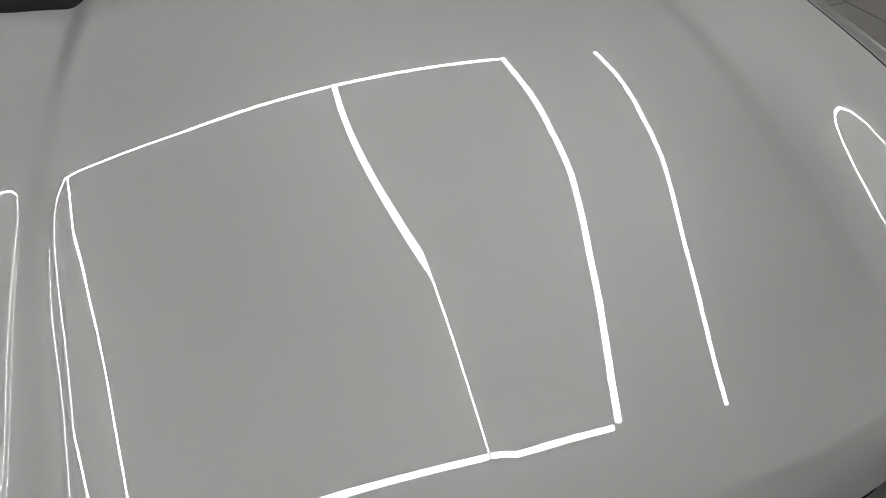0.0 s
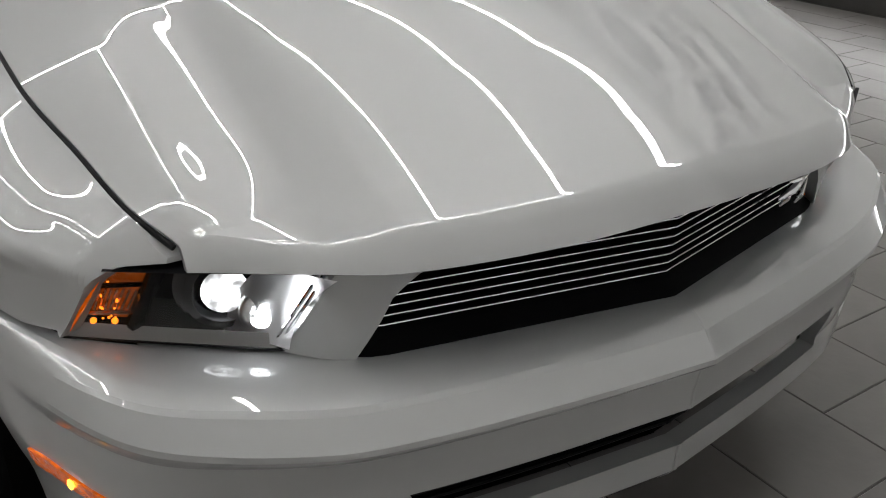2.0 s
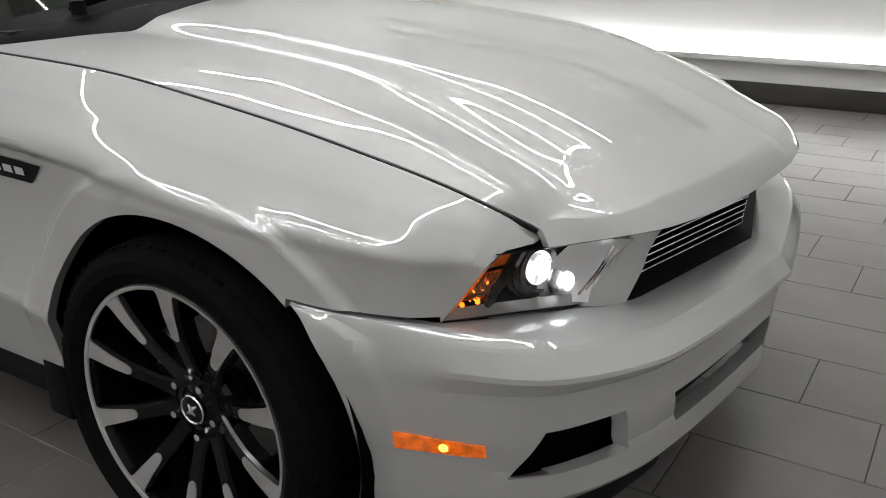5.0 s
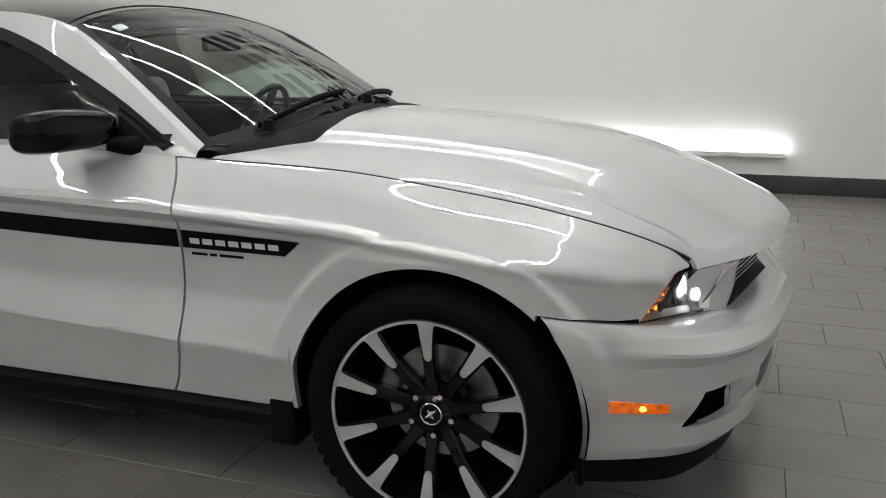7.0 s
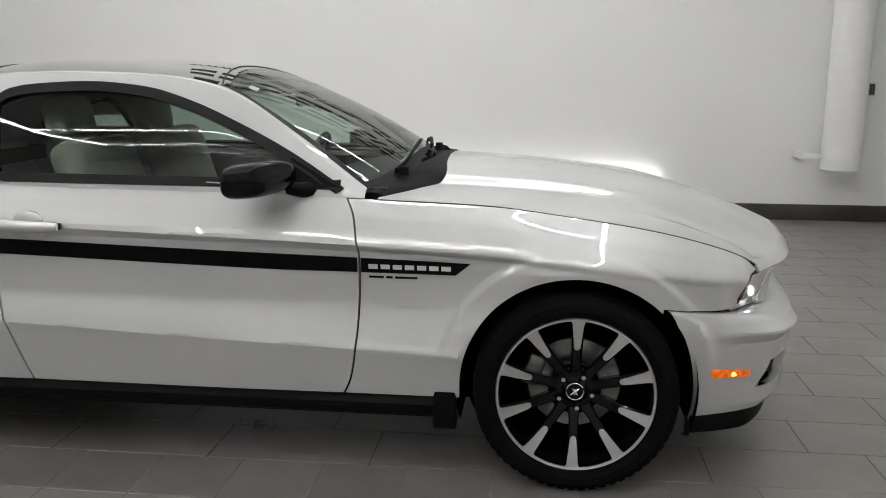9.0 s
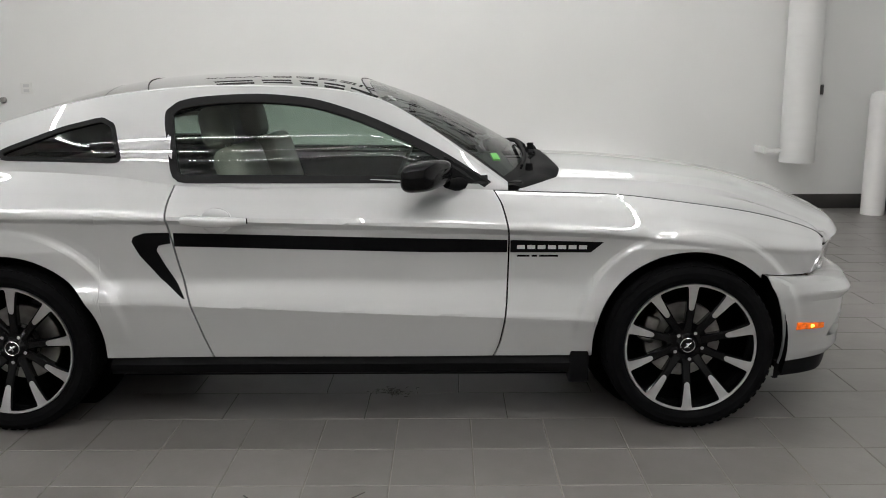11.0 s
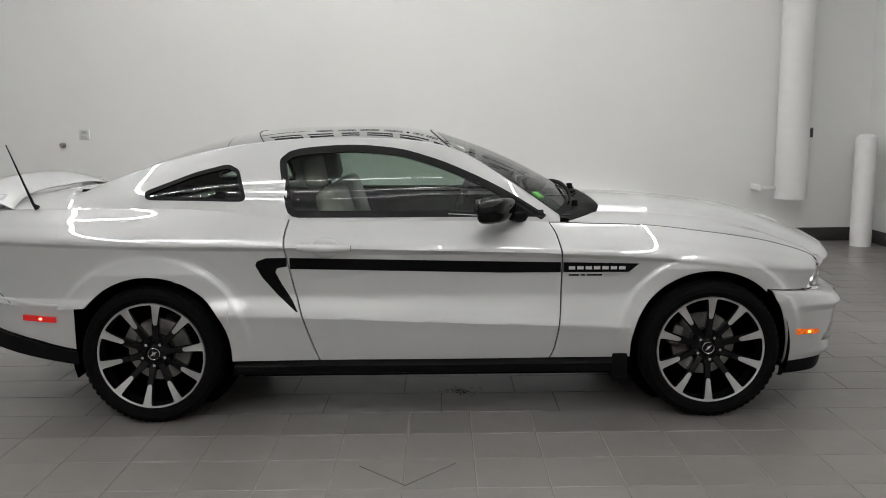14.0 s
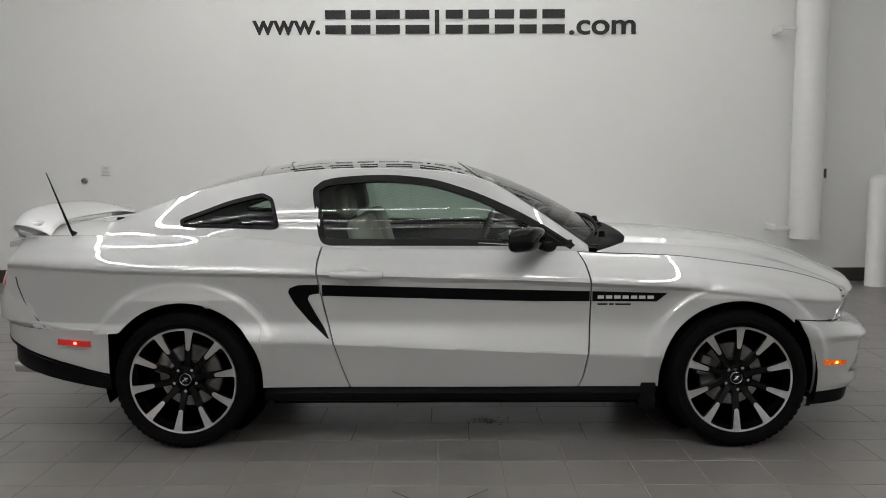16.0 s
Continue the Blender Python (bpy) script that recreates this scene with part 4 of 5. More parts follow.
def rear_wrap(z0, z1, off, low=False):
    def fn(u, v):
        z = z0 + (z1 - z0) * v
        a = u * math.pi
        w = flow(-3.15, WIDTH) + 0.002
        x0 = -3.08 if z < 0.6 else -3.45
        k = abs(math.cos(a))
        w = w if z < 0.6 else flow(-3.45, WIDTH) * lin(z, [(0.6, 0.985), (0.85, 0.96), (1.02, 0.83)])
        y = -math.copysign(w * k**0.5, math.cos(a))
        depth = 0.70 if z < 0.6 else 0.34
        x = x0 - depth * max(0.0, math.sin(a)) ** 0.9 + (0.12 * clamp((z - 0.72) / 0.3)) * math.sin(a)
        if z < 0.36:
            y *= 0.98
            x += off * math.sin(a)
        if z1 < 0.6:
            # the lower edges climb towards the tail
            p = clamp((x0 - x) / 0.62)
            lo, hi = (0.295 + 0.105 * p, 0.378 + 0.150 * p) if low else (0.380 + 0.150 * p, 0.590 + 0.006 * p)
            z = lo + (hi - lo) * v
        return Vector((max(x, -3.80 - 0.03 * math.sin(a)), y, z))
    return fn
bm = grid(rear_wrap(0.40, 0.588, 0.0), 90, 8)
part("rear_bumper", bm, PAINT, car)
part("rear_valance", grid(rear_wrap(0.235, 0.398, 0.03, True), 90, 8), BLACK, car, "black lower rear valance")
part("tail_panel", grid(rear_wrap(0.596, 1.02, 0.0), 60, 12), PAINT, car)
for sg in (1, -1):
    for k in range(3):
        f = rear_wrap(0.80, 0.93, 0)
        def fn(u, v):
            p = f(0.20 + 0.075 * k + 0.055 * u, v)
            return Vector((p.x - 0.012, sg * p.y, p.z))
        part("tail_light", shell(grid(fn, 6, 4), 0.02, lambda c: Vector((1, 0, 0))), RED, car, "red tail light segment")
part("antenna", tube([(-3.29, -0.742, 1.05), (-3.31, -0.742, 1.07), (-3.42, -0.742, 1.36)], [0.016, 0.007, 0.0025], seg=10), BLACK, car, "slim black whip antenna")
part("trunk_emblem_cap", cyl(0.03, 0.022, 0.012, Matrix.Translation((-3.20, -0.35, 1.105)), 20), BLACK, car)
part("exhaust_tip", tube([(-3.45, -0.56, 0.335), (-3.70, -0.56, 0.350)], [0.042, 0.045], seg=24), CHROME, car)

seam = [(-3.40, 0.603), (-3.44, 0.628), (-3.48, 0.672), (-3.52, 0.735), (-3.545, 0.80), (-3.555, 0.85)]
both("bumper_seam", tube([(x, -side_y(x, z) - 0.0002, z) for x, z in seam], 0.0028, seg=6), TRIM, car)

# ---- sills, mud flaps ----
def sill(u, v):
    x = -2.33 + 1.93 * u
    z = lin(v, [(0, 0.215), (0.35, 0.225), (0.7, 0.268), (1.0, 0.296)])
    y = lin(v, [(0, 0.80), (0.35, 0.858), (0.7, 0.868), (1.0, 0.850)])
    return Vector((x, -y, z))
both("rocker_sill", shell(grid(sill, 20, 10), 0.03, inward), BLACK, car, "satin black rocker sill")
both("mud_flap", box((-0.475, -0.868, 0.185), (-0.395, -0.74, 0.335), 0.008), BLACK, car, "short black mud flap")

# ---- side stripes and plain badge bars ----
def decal(xa, xb, zlo, zhi, lift=0.0025, nu=60, nv=6):
    def fn(u, v):
        x = xa + (xb - xa) * u
        z = zlo(x) + (zhi(x) - zlo(x)) * v
        return Vector((x, -side_y(x, z) - lift, z))
    return grid(fn, nu, nv)
def stripe_hi(x):
    return lin(x, [(-2.20, 0.815), (-0.34, 0.765)])
def stripe_lo(x):
    return lin(x, [(-2.20, 0.760), (-1.0, 0.726), (-0.34, 0.722)])
both("door_stripe", decal(-2.038, -0.728, stripe_lo, stripe_hi), VINYL, car, "matt black vinyl side stripe")
both("fender_stripe", decal(-0.716, -0.350, lambda x: stripe_lo(x) + 0.043 * clamp((x + 0.40) / 0.05), stripe_hi), VINYL, car, "matt black vinyl stripe with a pointed end")
def hook(u, v):
    # rear hook of the stripe, swept down and forward
    t = u
    zc = 0.812 - 0.265 * t
    xo = lin(t, [(0.0, -2.150), (0.06, -2.195), (0.14, -2.203), (0.35, -2.175), (0.7, -2.10), (1.0, -2.012)])
    xi = lin(t, [(0.0, -2.052), (0.17, -2.052), (0.19, -2.098), (0.27, -2.108), (0.5, -2.078), (0.8, -2.030), (1.0, -2.004)])
    x = xo + (xi - xo) * v
    return Vector((x, -side_y(x, zc) - 0.0025, zc))
both("quarter_stripe", grid(hook, 60, 8), VINYL, car, "matt black vinyl hockey-stick stripe end")
for k in range(7):
    xa = -0.690 + 0.0405 * k
    z0 = 0.742
    both("badge_bar", decal(xa, xa + 0.031, lambda x: stripe_lo(x) + 0.014, lambda x: stripe_lo(x) + 0.030, 0.0045, 4, 2), SILVERINK, car)
for k, (xa, ln) in enumerate(((-0.690, 0.05), (-0.632, 0.022), (-0.602, 0.075))):
    both("caption_bar", decal(xa, xa + ln, lambda x: stripe_lo(x) - 0.018, lambda x: stripe_lo(x) - 0.010, 0.003, 4, 2), VINYL, car)

# ---- door handles and mirrors ----
for sg, door in ((1, DOORS[0]), (-1, DOORS[1])):
    pts = [Vector((-1.990 + 0.252 * k / 14, -sg * (side_y(-1.87, 0.865) + 0.034 + 0.018 * math.sin(math.pi * k / 14)), 0.866 - 0.004 * k / 14)) for k in range(15)]
    part("door_handle", tube(pts, [0.010 + 0.011 * math.sin(math.pi * (k + 0.5) / 15) ** 0.5 for k in range(15)], seg=12, flat=0.8), PAINT, door)
    part("handle_gasket", tube([Vector((p.x, p.y + sg * 0.024, p.z - 0.001)) for p in pts], [0.008 + 0.010 * math.sin(math.pi * (k + 0.5) / 15) ** 0.5 for k in range(15)], seg=10, flat=0.8), TRIM, door)
    bm = bmesh.new()
    bmesh.ops.create_uvsphere(bm, u_segments=24, v_segments=12, radius=0.058, matrix=Matrix.Translation((-1.865, -sg * (side_y(-1.87, 0.855) - 0.010), 0.858)) @ Matrix.Diagonal((1.1, 0.25, 0.85, 1)))
    part("cup_rim", tube([Vector((-1.865 + 0.063 * math.cos(j * math.pi / 16), -sg * (side_y(-1.865, 0.858 + 0.048 * math.sin(j * math.pi / 16)) + 0.001), 0.858 + 0.048 * math.sin(j * math.pi / 16))) for j in range(33)], 0.0035, seg=6), PAINT, door)
    part("handle_cup", bm, PAINT, door)
    part("lock_cap", box((-1.985, -sg * side_y(-1.9, 0.865) - 0.044, 0.850), (-1.925, -sg * side_y(-1.9, 0.865) + 0.010, 0.882), 0.008), PAINT, door)
    def shellpt(u, v):
        a, b = 2 * math.pi * u, math.pi * v
        p = Vector((math.sin(b) * math.cos(a), -math.cos(b), math.sin(b) * math.sin(a)))
        q = [math.copysign(abs(c) ** 0.62, c) for c in p]
        x = -1.035 + 0.075 * q[0] - 0.04 * (q[1] + 1) * -0.5 - 0.05 * ((1 - q[1]) / 2)
        return Vector((x, sg * (-0.905 + 0.115 * q[1]), 1.035 + 0.057 * q[2] * (1 - 0.12 * q[1]) + 0.008 * q[0]))
    cap = part("wing_mirror", grid(shellpt, 40, 24), GLOSS, car, "gloss black wing mirror")
    part("mirror_foot", tube([(-0.965, -sg * 0.83, 0.995), (-0.93, -sg * 0.79, 0.985), (-0.90, -sg * 0.755, 0.985)], [0.020, 0.026, 0.034], seg=12), BLACK, cap)
    part("mirror_glass", box((-1.118, -sg * 0.905 - 0.085, 0.995), (-1.112, -sg * 0.905 + 0.085, 1.078), 0.01), CHROME, cap)
    sail = solid([(-0.975, 1.095), (-0.795, 0.990), (-0.965, 0.988)], 0.01, lambda a, b, h: on_side(a, b) + Vector((0, -0.003 - h * 0.5, 0)))
    part("mirror_sail", sail if sg == 1 else mirrored(sail), BLACK, car)

# ---- wheels ----
def wheel(parent_name="wheel"):
    """Ten-spoke wheel about the y axis, outer face to -y, hub cap near y = 0."""
    w = empty("wheel", "", "")
    tyre = part("tyre", lathe([(0.260, -0.045), (0.268, -0.060), (0.288, -0.072), (0.309, -0.072), (0.327, -0.058), (0.337, -0.040), (0.339, 0.0), (0.339, 0.09), (0.334, 0.125), (0.315, 0.150), (0.266, 0.140), (0.260, 0.12)], 96), RUBBER, w, "black low-profile tyre")
    bm = bmesh.new()
    for k in range(60):
        a = 2 * math.pi * k / 60
        for yy, dx, rr, wy in ((-0.046, 0.0, 0.3320, 0.020), (0.02, 0.03, 0.3385, 0.044), (0.085, 0.0, 0.3385, 0.044)):
            m = Matrix.Rotation(-(a + dx), 4, "Y") @ Matrix.Translation((rr, yy, 0))
            made = bmesh.ops.create_cube(bm, size=1, matrix=m @ Matrix.Diagonal((0.004, wy, 0.022, 1)))
    part("tread", bm, RUBBER, tyre, smooth=0)["kind"] = "stuff"
    rim = part("rim", lathe([(0.2625, -0.052), (0.259, -0.058), (0.252, -0.054), (0.247, -0.040), (0.240, -0.010), (0.232, 0.05), (0.232, 0.14)], 96), GLOSS, w)
    part("rim_lip", lathe([(0.2635, -0.0525), (0.2605, -0.0595), (0.2530, -0.0575), (0.2510, -0.050)], 96), MACHINED, rim, "bright machined rim lip")
    for k in range(10):
        a = 2 * math.pi * (k + 0.25 * (k % 2) * 0) / 10 + math.pi / 2
        rot = Matrix.Rotation(-a, 4, "Y")
        bm = bmesh.new()
        secs = [(0.060, 0.021, -0.006), (0.100, 0.0165, -0.020), (0.150, 0.0175, -0.036), (0.200, 0.0205, -0.047), (0.254, 0.0260, -0.054)]
        rows = []
        for r, hw, y in secs:
            rows.append([bm.verts.new(rot @ Vector(p)) for p in ((r, y + 0.006, -hw), (r, y, -hw + 0.005), (r, y, hw - 0.005), (r, y + 0.006, hw), (r, y + 0.038, hw * 0.8), (r, y + 0.038, -hw * 0.8))])
        for p, q in zip(rows, rows[1:]):
            for i in range(6):
                bm.faces.new((p[i], p[(i + 1) % 6], q[(i + 1) % 6], q[i]))
        bm.faces.new(rows[0]), bm.faces.new(rows[-1])
        sp = part("spoke", bm, GLOSS, w, smooth=25)
        bm = bmesh.new()
        pts = []
        for r, hw in ((0.150, 0.003), (0.153, 0.0075), (0.160, 0.0105), (0.200, 0.0145), (0.240, 0.0185), (0.249, 0.0215), (0.2535, 0.0270)):
            y = lin(r, [(s[0], s[2]) for s in secs]) - 0.0025
            pts.append((bm.verts.new(rot @ Vector((r, y, -hw))), bm.verts.new(rot @ Vector((r, y, hw))), bm.verts.new(rot @ Vector((r, y + 0.003, hw))), bm.verts.new(rot @ Vector((r, y + 0.003, -hw)))))
        for p, q in zip(pts, pts[1:]):
            for i in range(4):
                bm.faces.new((p[i], p[(i + 1) % 4], q[(i + 1) % 4], q[i]))
        bm.faces.new(pts[0]), bm.faces.new(pts[-1])
        part("spoke_facing", bm, MACHINED, sp, "machined aluminium spoke tip", smooth=0)
    part("hub", lathe([(0.0, -0.014), (0.034, -0.014), (0.045, -0.004), (0.080, 0.0), (0.088, 0.010), (0.088, 0.05)], 48), GLOSS, w)
    cap = part("centre_cap", lathe([(0.0, -0.020), (0.026, -0.020), (0.031, -0.017), (0.033, -0.010)], 36), GLOSS, w)
    part("cap_ring", lathe([(0.0265, -0.0205), (0.0285, -0.0225), (0.0305, -0.0205), (0.031, -0.016)], 36), CHROME, cap)
    bm = bmesh.new()
    for an, ln in ((0.7, 0.036), (2.2, 0.026), (1.4, 0.020)):
        v = Vector((math.cos(an), 0, math.sin(an))) * ln / 2
        tube([Vector((0, -0.021, 0)) - v, Vector((0, -0.0225, 0)), Vector((0, -0.021, 0)) + v], [0.002, 0.005, 0.002], bm, 6)
    part("cap_badge", bm, CHROME, cap)
    for k in range(5):
        a = 2 * math.pi * (k + 0.15) / 5 + 0.9
        m = Matrix.Translation((0.057 * math.cos(a), -0.012, 0.057 * math.sin(a))) @ Matrix.Rotation(radians(90), 4, "X")
        part("lug_nut", cyl(0.0095, 0.0075, 0.024, m, 6), CHROME, w, smooth=20)
    part("brake_disc", lathe([(0.06, 0.075), (0.155, 0.075), (0.158, 0.080), (0.158, 0.098), (0.06, 0.098)], 60), STEEL, w)
    cal = box((-0.175, 0.045, -0.055), (-0.115, 0.12, 0.055), 0.012)
    bmesh.ops.transform(cal, matrix=Matrix.Rotation(radians(18), 4, "Y"), verts=cal.verts)
    part("brake_caliper", cal, STEEL, w)
    # near-black disc stands for the shade inside the wheel
    part("barrel_shade", lathe([(0.005, 0.15), (0.232, 0.15)], 48), CAVITY_SHADE, w)
    return w


front = wheel()
front.parent = car
WZ = 0.3405
front.matrix_local = pose(WHEEL_X[0], -0.850, WZ, 0, 0.5, 0)
def wheel_at(m):
    w = copy_thing(front, m)
    w.parent = car
wheel_at(pose(WHEEL_X[1], -0.855, WZ, 0, 8, 0))
wheel_at(pose(WHEEL_X[0], 0.850, WZ, 0, 20, 180))
wheel_at(pose(WHEEL_X[1], 0.855, WZ, 0, 31, 180))

# ---- cabin ----
def cushion(a, b, bev, tilt=0.0, pivot=None):
    bm = box(a, b, bev)
    if tilt:
        c = Vector(pivot)
        bmesh.ops.rotate(bm, cent=c, matrix=Matrix.Rotation(radians(tilt), 3, "Y"), verts=bm.verts)
    return bm
for sy in (-0.37, 0.37):
    seat = empty("front_seat", "", "")
    seat.parent = car
    part("seat_cushion", cushion((-1.72, sy - 0.25, 0.50), (-1.22, sy + 0.25, 0.66), 0.06), LEATHER, seat)
    part("seat_backrest", cushion((-1.80, sy - 0.25, 0.58), (-1.67, sy + 0.25, 1.14), 0.055, -17, (-1.74, 0, 0.58)), LEATHER, seat, "light stone grey leather backrest")
    head = part("headrest", cushion((-2.01, sy - 0.13, 1.10), (-1.91, sy + 0.13, 1.285), 0.045, -10, (-1.96, 0, 1.1)), LEATHER, seat, "light grey leather headrest")
    for d in (-0.05, 0.05):
        part("headrest_post", tube([(-1.90, sy + d, 1.06), (-1.945, sy + d, 1.14)], 0.007), CHROME, head)
rear_seat = empty("rear_seat", "", "")
rear_seat.parent = car
part("seat_cushion", cushion((-2.62, -0.58, 0.48), (-2.15, 0.58, 0.64), 0.05), LEATHER, rear_seat)
part("seat_backrest", cushion((-2.72, -0.60, 0.58), (-2.60, 0.60, 1.06), 0.05, -20, (-2.66, 0, 0.58)), LEATHER, rear_seat)
bm = grid(lambda u, v: Vector((-0.66 - 0.42 * v, -0.70 + 1.40 * u, 0.985 + 0.01 * math.sin(math.pi * u) - 0.06 * v**2)), 20, 10)
part("dashboard", shell(bm, 0.25, lambda c: Vector((0, 0, -1))), CARPET, car, "dark dashboard top")
wheel_bm = lathe([(0.175 + 0.013 * math.cos(k * math.pi / 5), 0.013 * math.sin(k * math.pi / 5)) for k in range(10)], 40, "z", closed=True)
box((-0.17, -0.018, -0.01), (0.17, 0.018, 0.01), bm=wheel_bm)
bmesh.ops.transform(wheel_bm, matrix=Matrix.Translation((-1.20, 0.37, 0.93)) @ Matrix.Rotation(radians(-68), 4, "Y"), verts=wheel_bm.verts)
part("steering_wheel", wheel_bm, CARPET, car)
part("rear_view_mirror", box((-1.14, -0.11, 1.235), (-1.11, 0.11, 1.295), 0.012), BLACK, car)
bm = grid(lambda u, v: Vector((-2.05 + 1.3 * u, -0.745 + 0.0 * v, 0.50 + 0.46 * v)), 4, 4)
both("door_card", bm, CARPET, car)
part("cabin_floor", box((-2.7, -0.72, 0.44), (-0.7, 0.72, 0.50)), CARPET, car, smooth=0)
part("parcel_shelf", box((-3.3, -0.68, 0.93), (-2.72, 0.68, 1.0)), CARPET, car, smooth=0)

part("dash_card", box((-0.735, 0.08, 0.992), (-0.700, 0.40, 1.004), 0.002), GREEN, car, "bright green card on the dashboard")
part("windshield_sticker", grid(lambda u, v: windshield(0.86 + 0.05 * u, 0.115 + 0.045 * v) - Vector((0.002, 0, 0.003)), 2, 2), STICKER, car, "small white paper sticker")

# ---- things in the room ----
duct = empty("ventilation_duct", "white spiral duct standing off the white wall", "duct", (2.62, Y1 - 0.28, 0))
prof = []
for k in range(0, 41):
    z = 0.52 + (CEIL - 0.52) * k / 40
    prof += [(0.172, z), (0.172, z + 0.094), (0.1728, z + 0.097), (0.1728, z + 0.101)]
prof = [p for p in prof if p[1] < CEIL - 0.001]
part("pipe", lathe([(0.0, 0.52)] + prof, 40, "z"), DUCT, duct)
for z in (0.64, 2.85):
    part("bracket", box((-0.33, -0.02, z - 0.02), (-0.16, 0.02, z + 0.02), 0.006), DUCT, duct)
    part("bracket_plate", box((-0.345, -0.03, z - 0.035), (-0.325, 0.279, z + 0.035), 0.004), DUCT, duct)
box_e = empty("junction_box", "small grey electrical box on the white wall", "junction box", (2.915, Y1, 1.245))
part("body", box((-0.03, -0.05, -0.06), (0.03, -0.001, 0.06), 0.006), ALU, box_e)
part("cover", box((-0.024, -0.058, -0.05), (0.024, -0.05, 0.05), 0.003), BASEB, box_e)
bol = empty("bollard", "tall white plastic-sleeved bollard beside the garage door", "bollard", (3.36, 4.50, 0))
part("sleeve", lathe([(0.0, 0.0), (0.112, 0.0), (0.112, 1.16), (0.100, 1.205), (0.06, 1.232), (0.0, 1.24)], 40, "z"), BOLLARD, bol)
outlet = empty("wall_outlet", "white double socket plate on the white wall", "outlet", (-5.37, Y1, 1.31))
part("plate", box((-0.06, -0.012, -0.06), (0.06, -0.001, 0.06), 0.005), PLATE, outlet)
for dz in (-0.026, 0.026):
    part("socket", box((-0.03, -0.015, dz - 0.016), (0.03, -0.011, dz + 0.016), 0.003), ALU, outlet)
knob = empty("wall_valve", "small round metal fitting on the white wall", "wall fitting", (-5.62, Y1, 1.19))
part("cap", lathe([(0.0, -0.05), (0.028, -0.048), (0.032, -0.03), (0.032, -0.001)], 24), STEEL, knob)

gd = empty("garage_door", "white sectional garage door with ribbed panels", "garage door", (X1, 0, 0), kind="structure")
for k in range(5):
    z0 = 0.01 + k * 0.655
    part("panel", box((0.03, DOOR_Y0 - 0.02, z0), (0.075, DOOR_Y1 - 0.07, z0 + 0.648), 0.006), DOORPAINT, gd)
    for j in range(4):
        y0 = DOOR_Y0 + 0.15 + j * 0.84
        part("raised_field", box((0.022, y0, z0 + 0.16), (0.032, y0 + 0.62, z0 + 0.48), 0.006), DOORPAINT, gd)
part("track", box((-0.05, DOOR_Y1 - 0.065, 0), (-0.004, DOOR_Y1 - 0.03, DOOR_H), 0.004), STEEL, gd, "dark steel door track")
part("track_web", box((-0.045, DOOR_Y1 - 0.03, 0), (-0.004, DOOR_Y1 + 0.015, DOOR_H), 0.003), BASEB, gd)
for k in range(9):
    part("roller", cyl(0.028, 0.028, 0.03, Matrix.Translation((-0.06, DOOR_Y1 - 0.06, 0.12 + 0.36 * k)) @ Matrix.Rotation(radians(90), 4, "X"), 16), STEEL, gd)
part("threshold_seal", box((0.02, DOOR_Y0 - 0.02, 0.0005), (0.08, DOOR_Y1 - 0.07, 0.012)), BLACK, gd, smooth=0)

# ---- sign on the wall ----
def letters(name, text, size, x, z, thick=0.012, squeeze=1.0):
    cu = bpy.data.curves.new(name, "FONT")
    cu.body, cu.size, cu.extrude, cu.align_x = text, size, thick / 2, "LEFT"
    cu.offset = 0.006
    tmp_ob = new("tmp_text", cu)
    dg = bpy.context.evaluated_depsgraph_get()
    me = bpy.data.meshes.new_from_object(tmp_ob.evaluated_get(dg))
    bpy.data.objects.remove(tmp_ob)
    me.materials.clear()
    me.materials.append(SIGN)
    xs = [v.co.x for v in me.vertices]
    w = max(xs) - min(xs)
    for v in me.vertices:
        px, py, pz = v.co
        v.co = ((px - min(xs)) * squeeze, -pz, py)
    ob = new(name, me)
    ob.location = (x, Y1 - thick / 2 - 0.002, z)
    return ob, w * squeeze


def glyph_blocks(widths, height, x, z, parent, gap=0.2):
    """Plain bars standing for a trade name."""
    t = 0.19 * height
    made = []
    for i, w in enumerate(widths):
        ww = w * height
        bm = bmesh.new()
        if ww > 2.2 * t:
            for z0, z1 in ((0.0, 0.37), (0.63, 1.0)):
                box((x, Y1 - 0.014, z + z0 * height), (x + ww, Y1 - 0.002, z + z1 * height), bm=bm)
        else:
            box((x, Y1 - 0.014, z), (x + t, Y1 - 0.002, z + height), bm=bm)
        made.append(part("letter_block", bm, SIGN, parent, smooth=0))
        x += ww + gap * height
    return x


sign = empty("wall_sign", "large black raised sign lettering on the white wall", "sign")
www, _ = letters("www_letters", "www.", 0.325, -3.63, 2.845)
www.parent = sign
dom, _ = letters("com_letters", ".com", 0.325, -0.03, 2.835, squeeze=1.22)
dom.parent = sign
CAPS = [0.78, 0.74, 0.92, 0.92, 0.20, 0.66, 0.80, 0.74, 0.66, 0.86]
glyph_blocks([c * 1.12 for c in CAPS], 0.265, -2.80, 2.845, sign, 0.235)
glyph_blocks([0.92, 0.72, 0.46, 0.72, 1.1, 0.72, 0.46, 0.22, 0.72, 0.72], 0.52, -3.55, 3.42, sign, 0.21)
glyph_blocks([0.95, 0.9, 1.15, 1.15, 0.22, 0.85], 0.62, -3.45, 4.18, sign, 0.27)

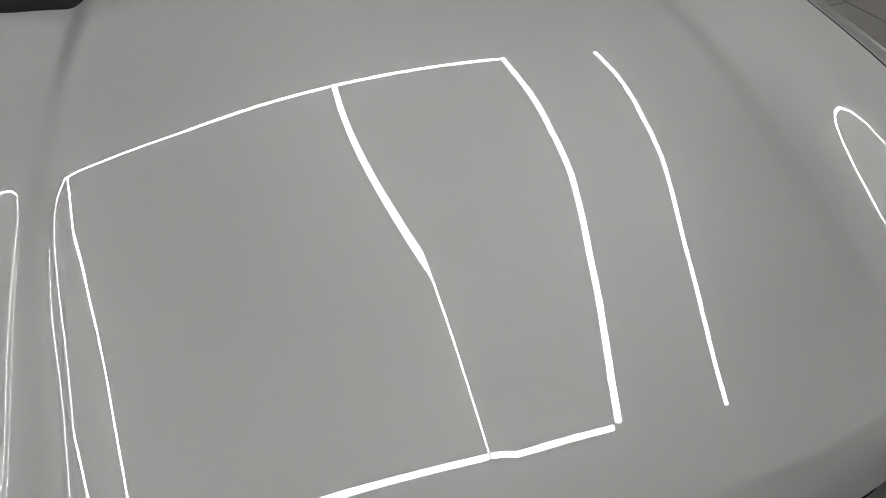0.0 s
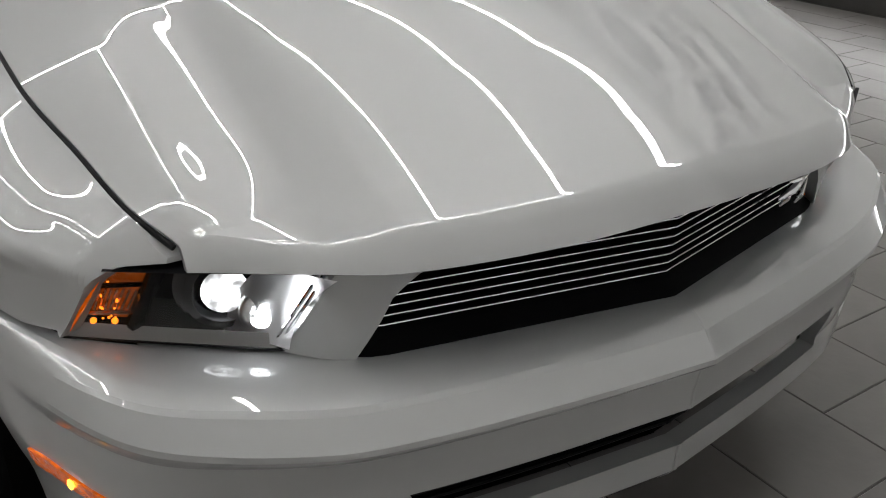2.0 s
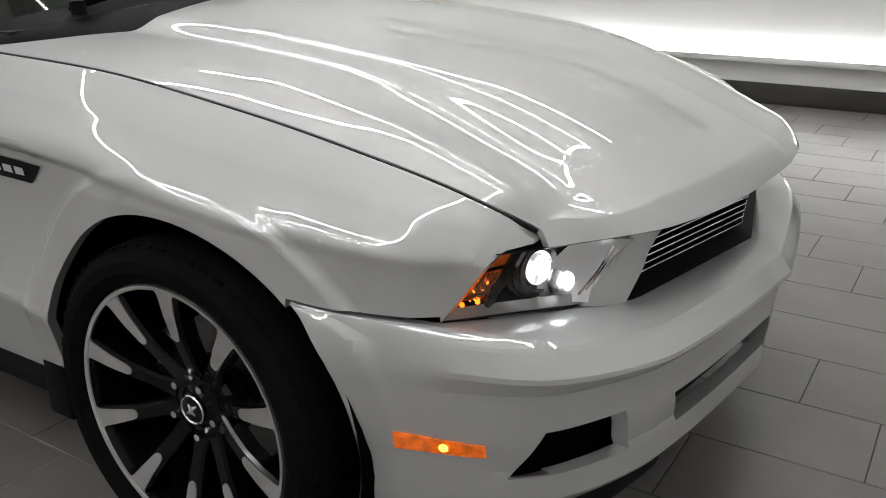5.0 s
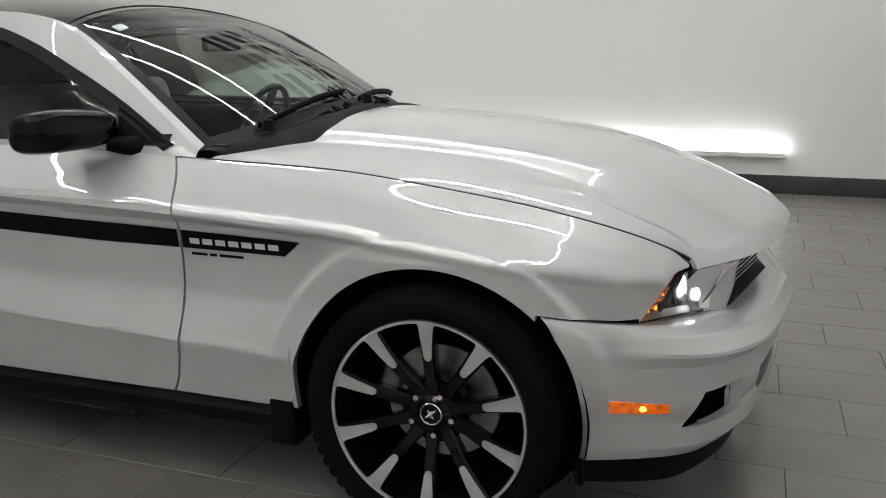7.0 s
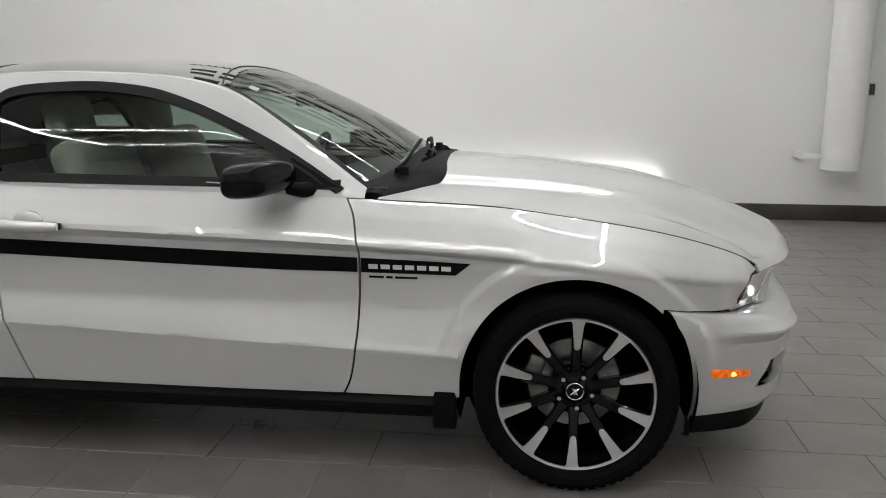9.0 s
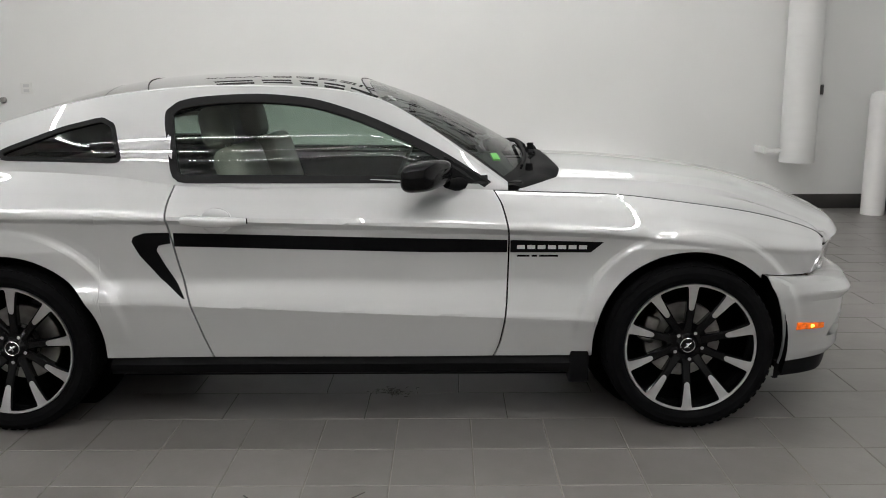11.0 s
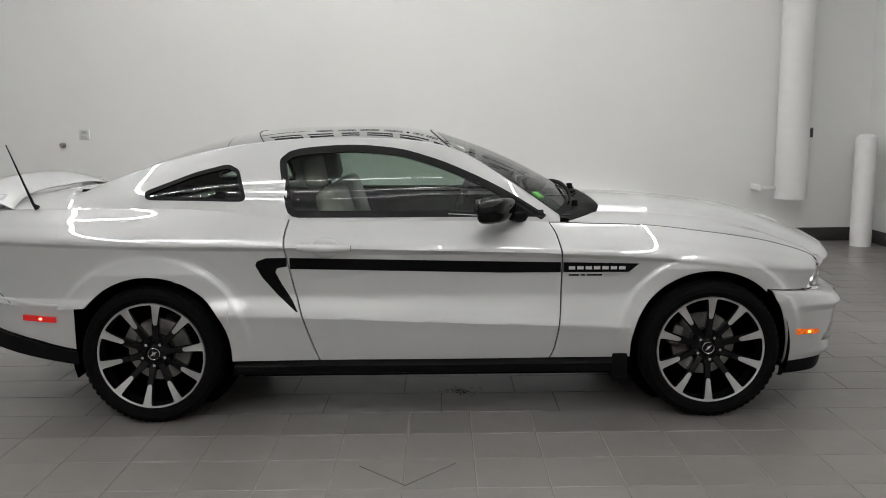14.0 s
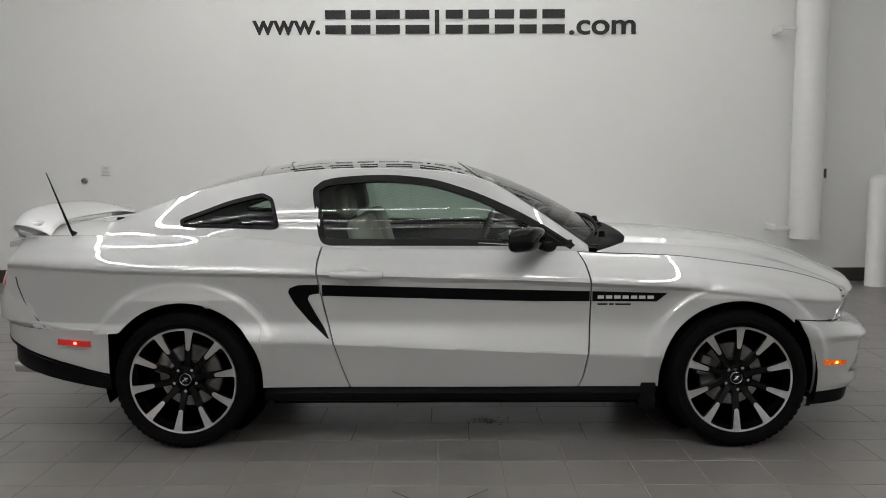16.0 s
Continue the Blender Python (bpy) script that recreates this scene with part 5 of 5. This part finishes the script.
# ---- debris under the car ----
bm = bmesh.new()
rng = random.Random(9)
for k in range(60):
    c = Vector((rng.gauss(0, 0.045), rng.gauss(0, 0.02), 0.004 + abs(rng.gauss(0, 0.010))))
    d = Vector((rng.uniform(-1, 1), rng.uniform(-1, 1), rng.uniform(0, 0.6))).normalized() * rng.uniform(0.008, 0.025)
    tube([c - d * 0.5, c + d], [0.0015, 0.0006], bm, 4)
deb = tagged(part("debris", bm, DIRT), "small dark clump of dry debris on the floor", "debris")
deb.location = (-1.215, -0.52, 0.006)

# ---- floor ----
tagged(part("floor", box((X0 - 0.2, Y0 - 0.2, -0.12), (X1 + 0.2, Y1 + 0.2, -0.0025)), GROUT, smooth=0), "grey porcelain tile floor with thin dark joints", "floor", kind="structure")
floor = bpy.data.objects["floor"]
TW, TL, JO = 0.30, 0.60, 0.0045
SPLIT = -0.79
def tile_mesh(w, l):
    bm = bmesh.new()
    c = 0.0012
    lo = [bm.verts.new((x, y, -0.008)) for x, y in ((0, 0), (l, 0), (l, w), (0, w))]
    mid = [bm.verts.new((x, y, -c)) for x, y in ((0, 0), (l, 0), (l, w), (0, w))]
    hi = [bm.verts.new((x, y, 0)) for x, y in ((c, c), (l - c, c), (l - c, w - c), (c, w - c))]
    for a, b in ((lo, mid), (mid, hi)):
        for i in range(4):
            bm.faces.new((a[i], a[(i + 1) % 4], b[(i + 1) % 4], b[i]))
    bm.faces.new(hi)
    me = bpy.data.meshes.new("tile")
    bm.to_mesh(me)
    bm.free()
    me.materials.append(TILE)
    return me
LONG_TILE = tile_mesh(TW - JO, TL - JO)
SQUARE_TILE = tile_mesh(TW - JO, TW - JO)
part("pale_joint_bed", box((X0 - 0.1, Y0 - 0.1, -0.006), (X1, SPLIT, -0.0018)), PALE_GROUT, floor, "pale joints between the square tiles", smooth=0)["kind"] = "structure"
rng = random.Random(2)
near, far_v, far_f = 0, [], []
for r in range(-30, 17):
    y = 0.41 + r * TW
    if y < Y0 or y + TW > Y1 + 0.2:
        continue
    square = y < SPLIT - 0.01
    step = TW if square else TL
    start = 0.03 if square else (0.887 - 0.2 * r) % 0.6
    me = SQUARE_TILE if square else LONG_TILE
    for n in range(int((X0 - start) / step) - 1, int((X1 - start) / step) + 1):
        x = start + n * step
        if x < X0 - 0.3 or x > X1 - 0.1:
            continue
        dz = rng.uniform(-0.0006, 0.0)
        if -3.5 < x < 2.2 and -2.3 < y < 2.6 and near < 295:
            ob = new("tile", me)
            ob.location = (x, y, dz)
            ob.parent = floor
            near += 1
        else:
            k = len(far_v)
            for co in me.vertices:
                far_v.append((x + co.co.x, y + co.co.y, dz + co.co.z))
            for p in me.polygons:
                far_f.append([k + i for i in p.vertices])
me = bpy.data.meshes.new("tiles_beyond")
me.from_pydata(far_v, [], far_f)
me.materials.append(TILE)
rest = new("tiles_beyond", me)
rest.parent = floor
rest["kind"] = "stuff"
# a rough chipped corner patch near the stripe of tiles
crack = tagged(part("floor_marker", tube([(-1.666, -1.464, 0.001), (-1.462, -1.665, 0.001), (-1.252, -1.442, 0.001)], 0.0025, seg=5), GROUT, floor), "", "")
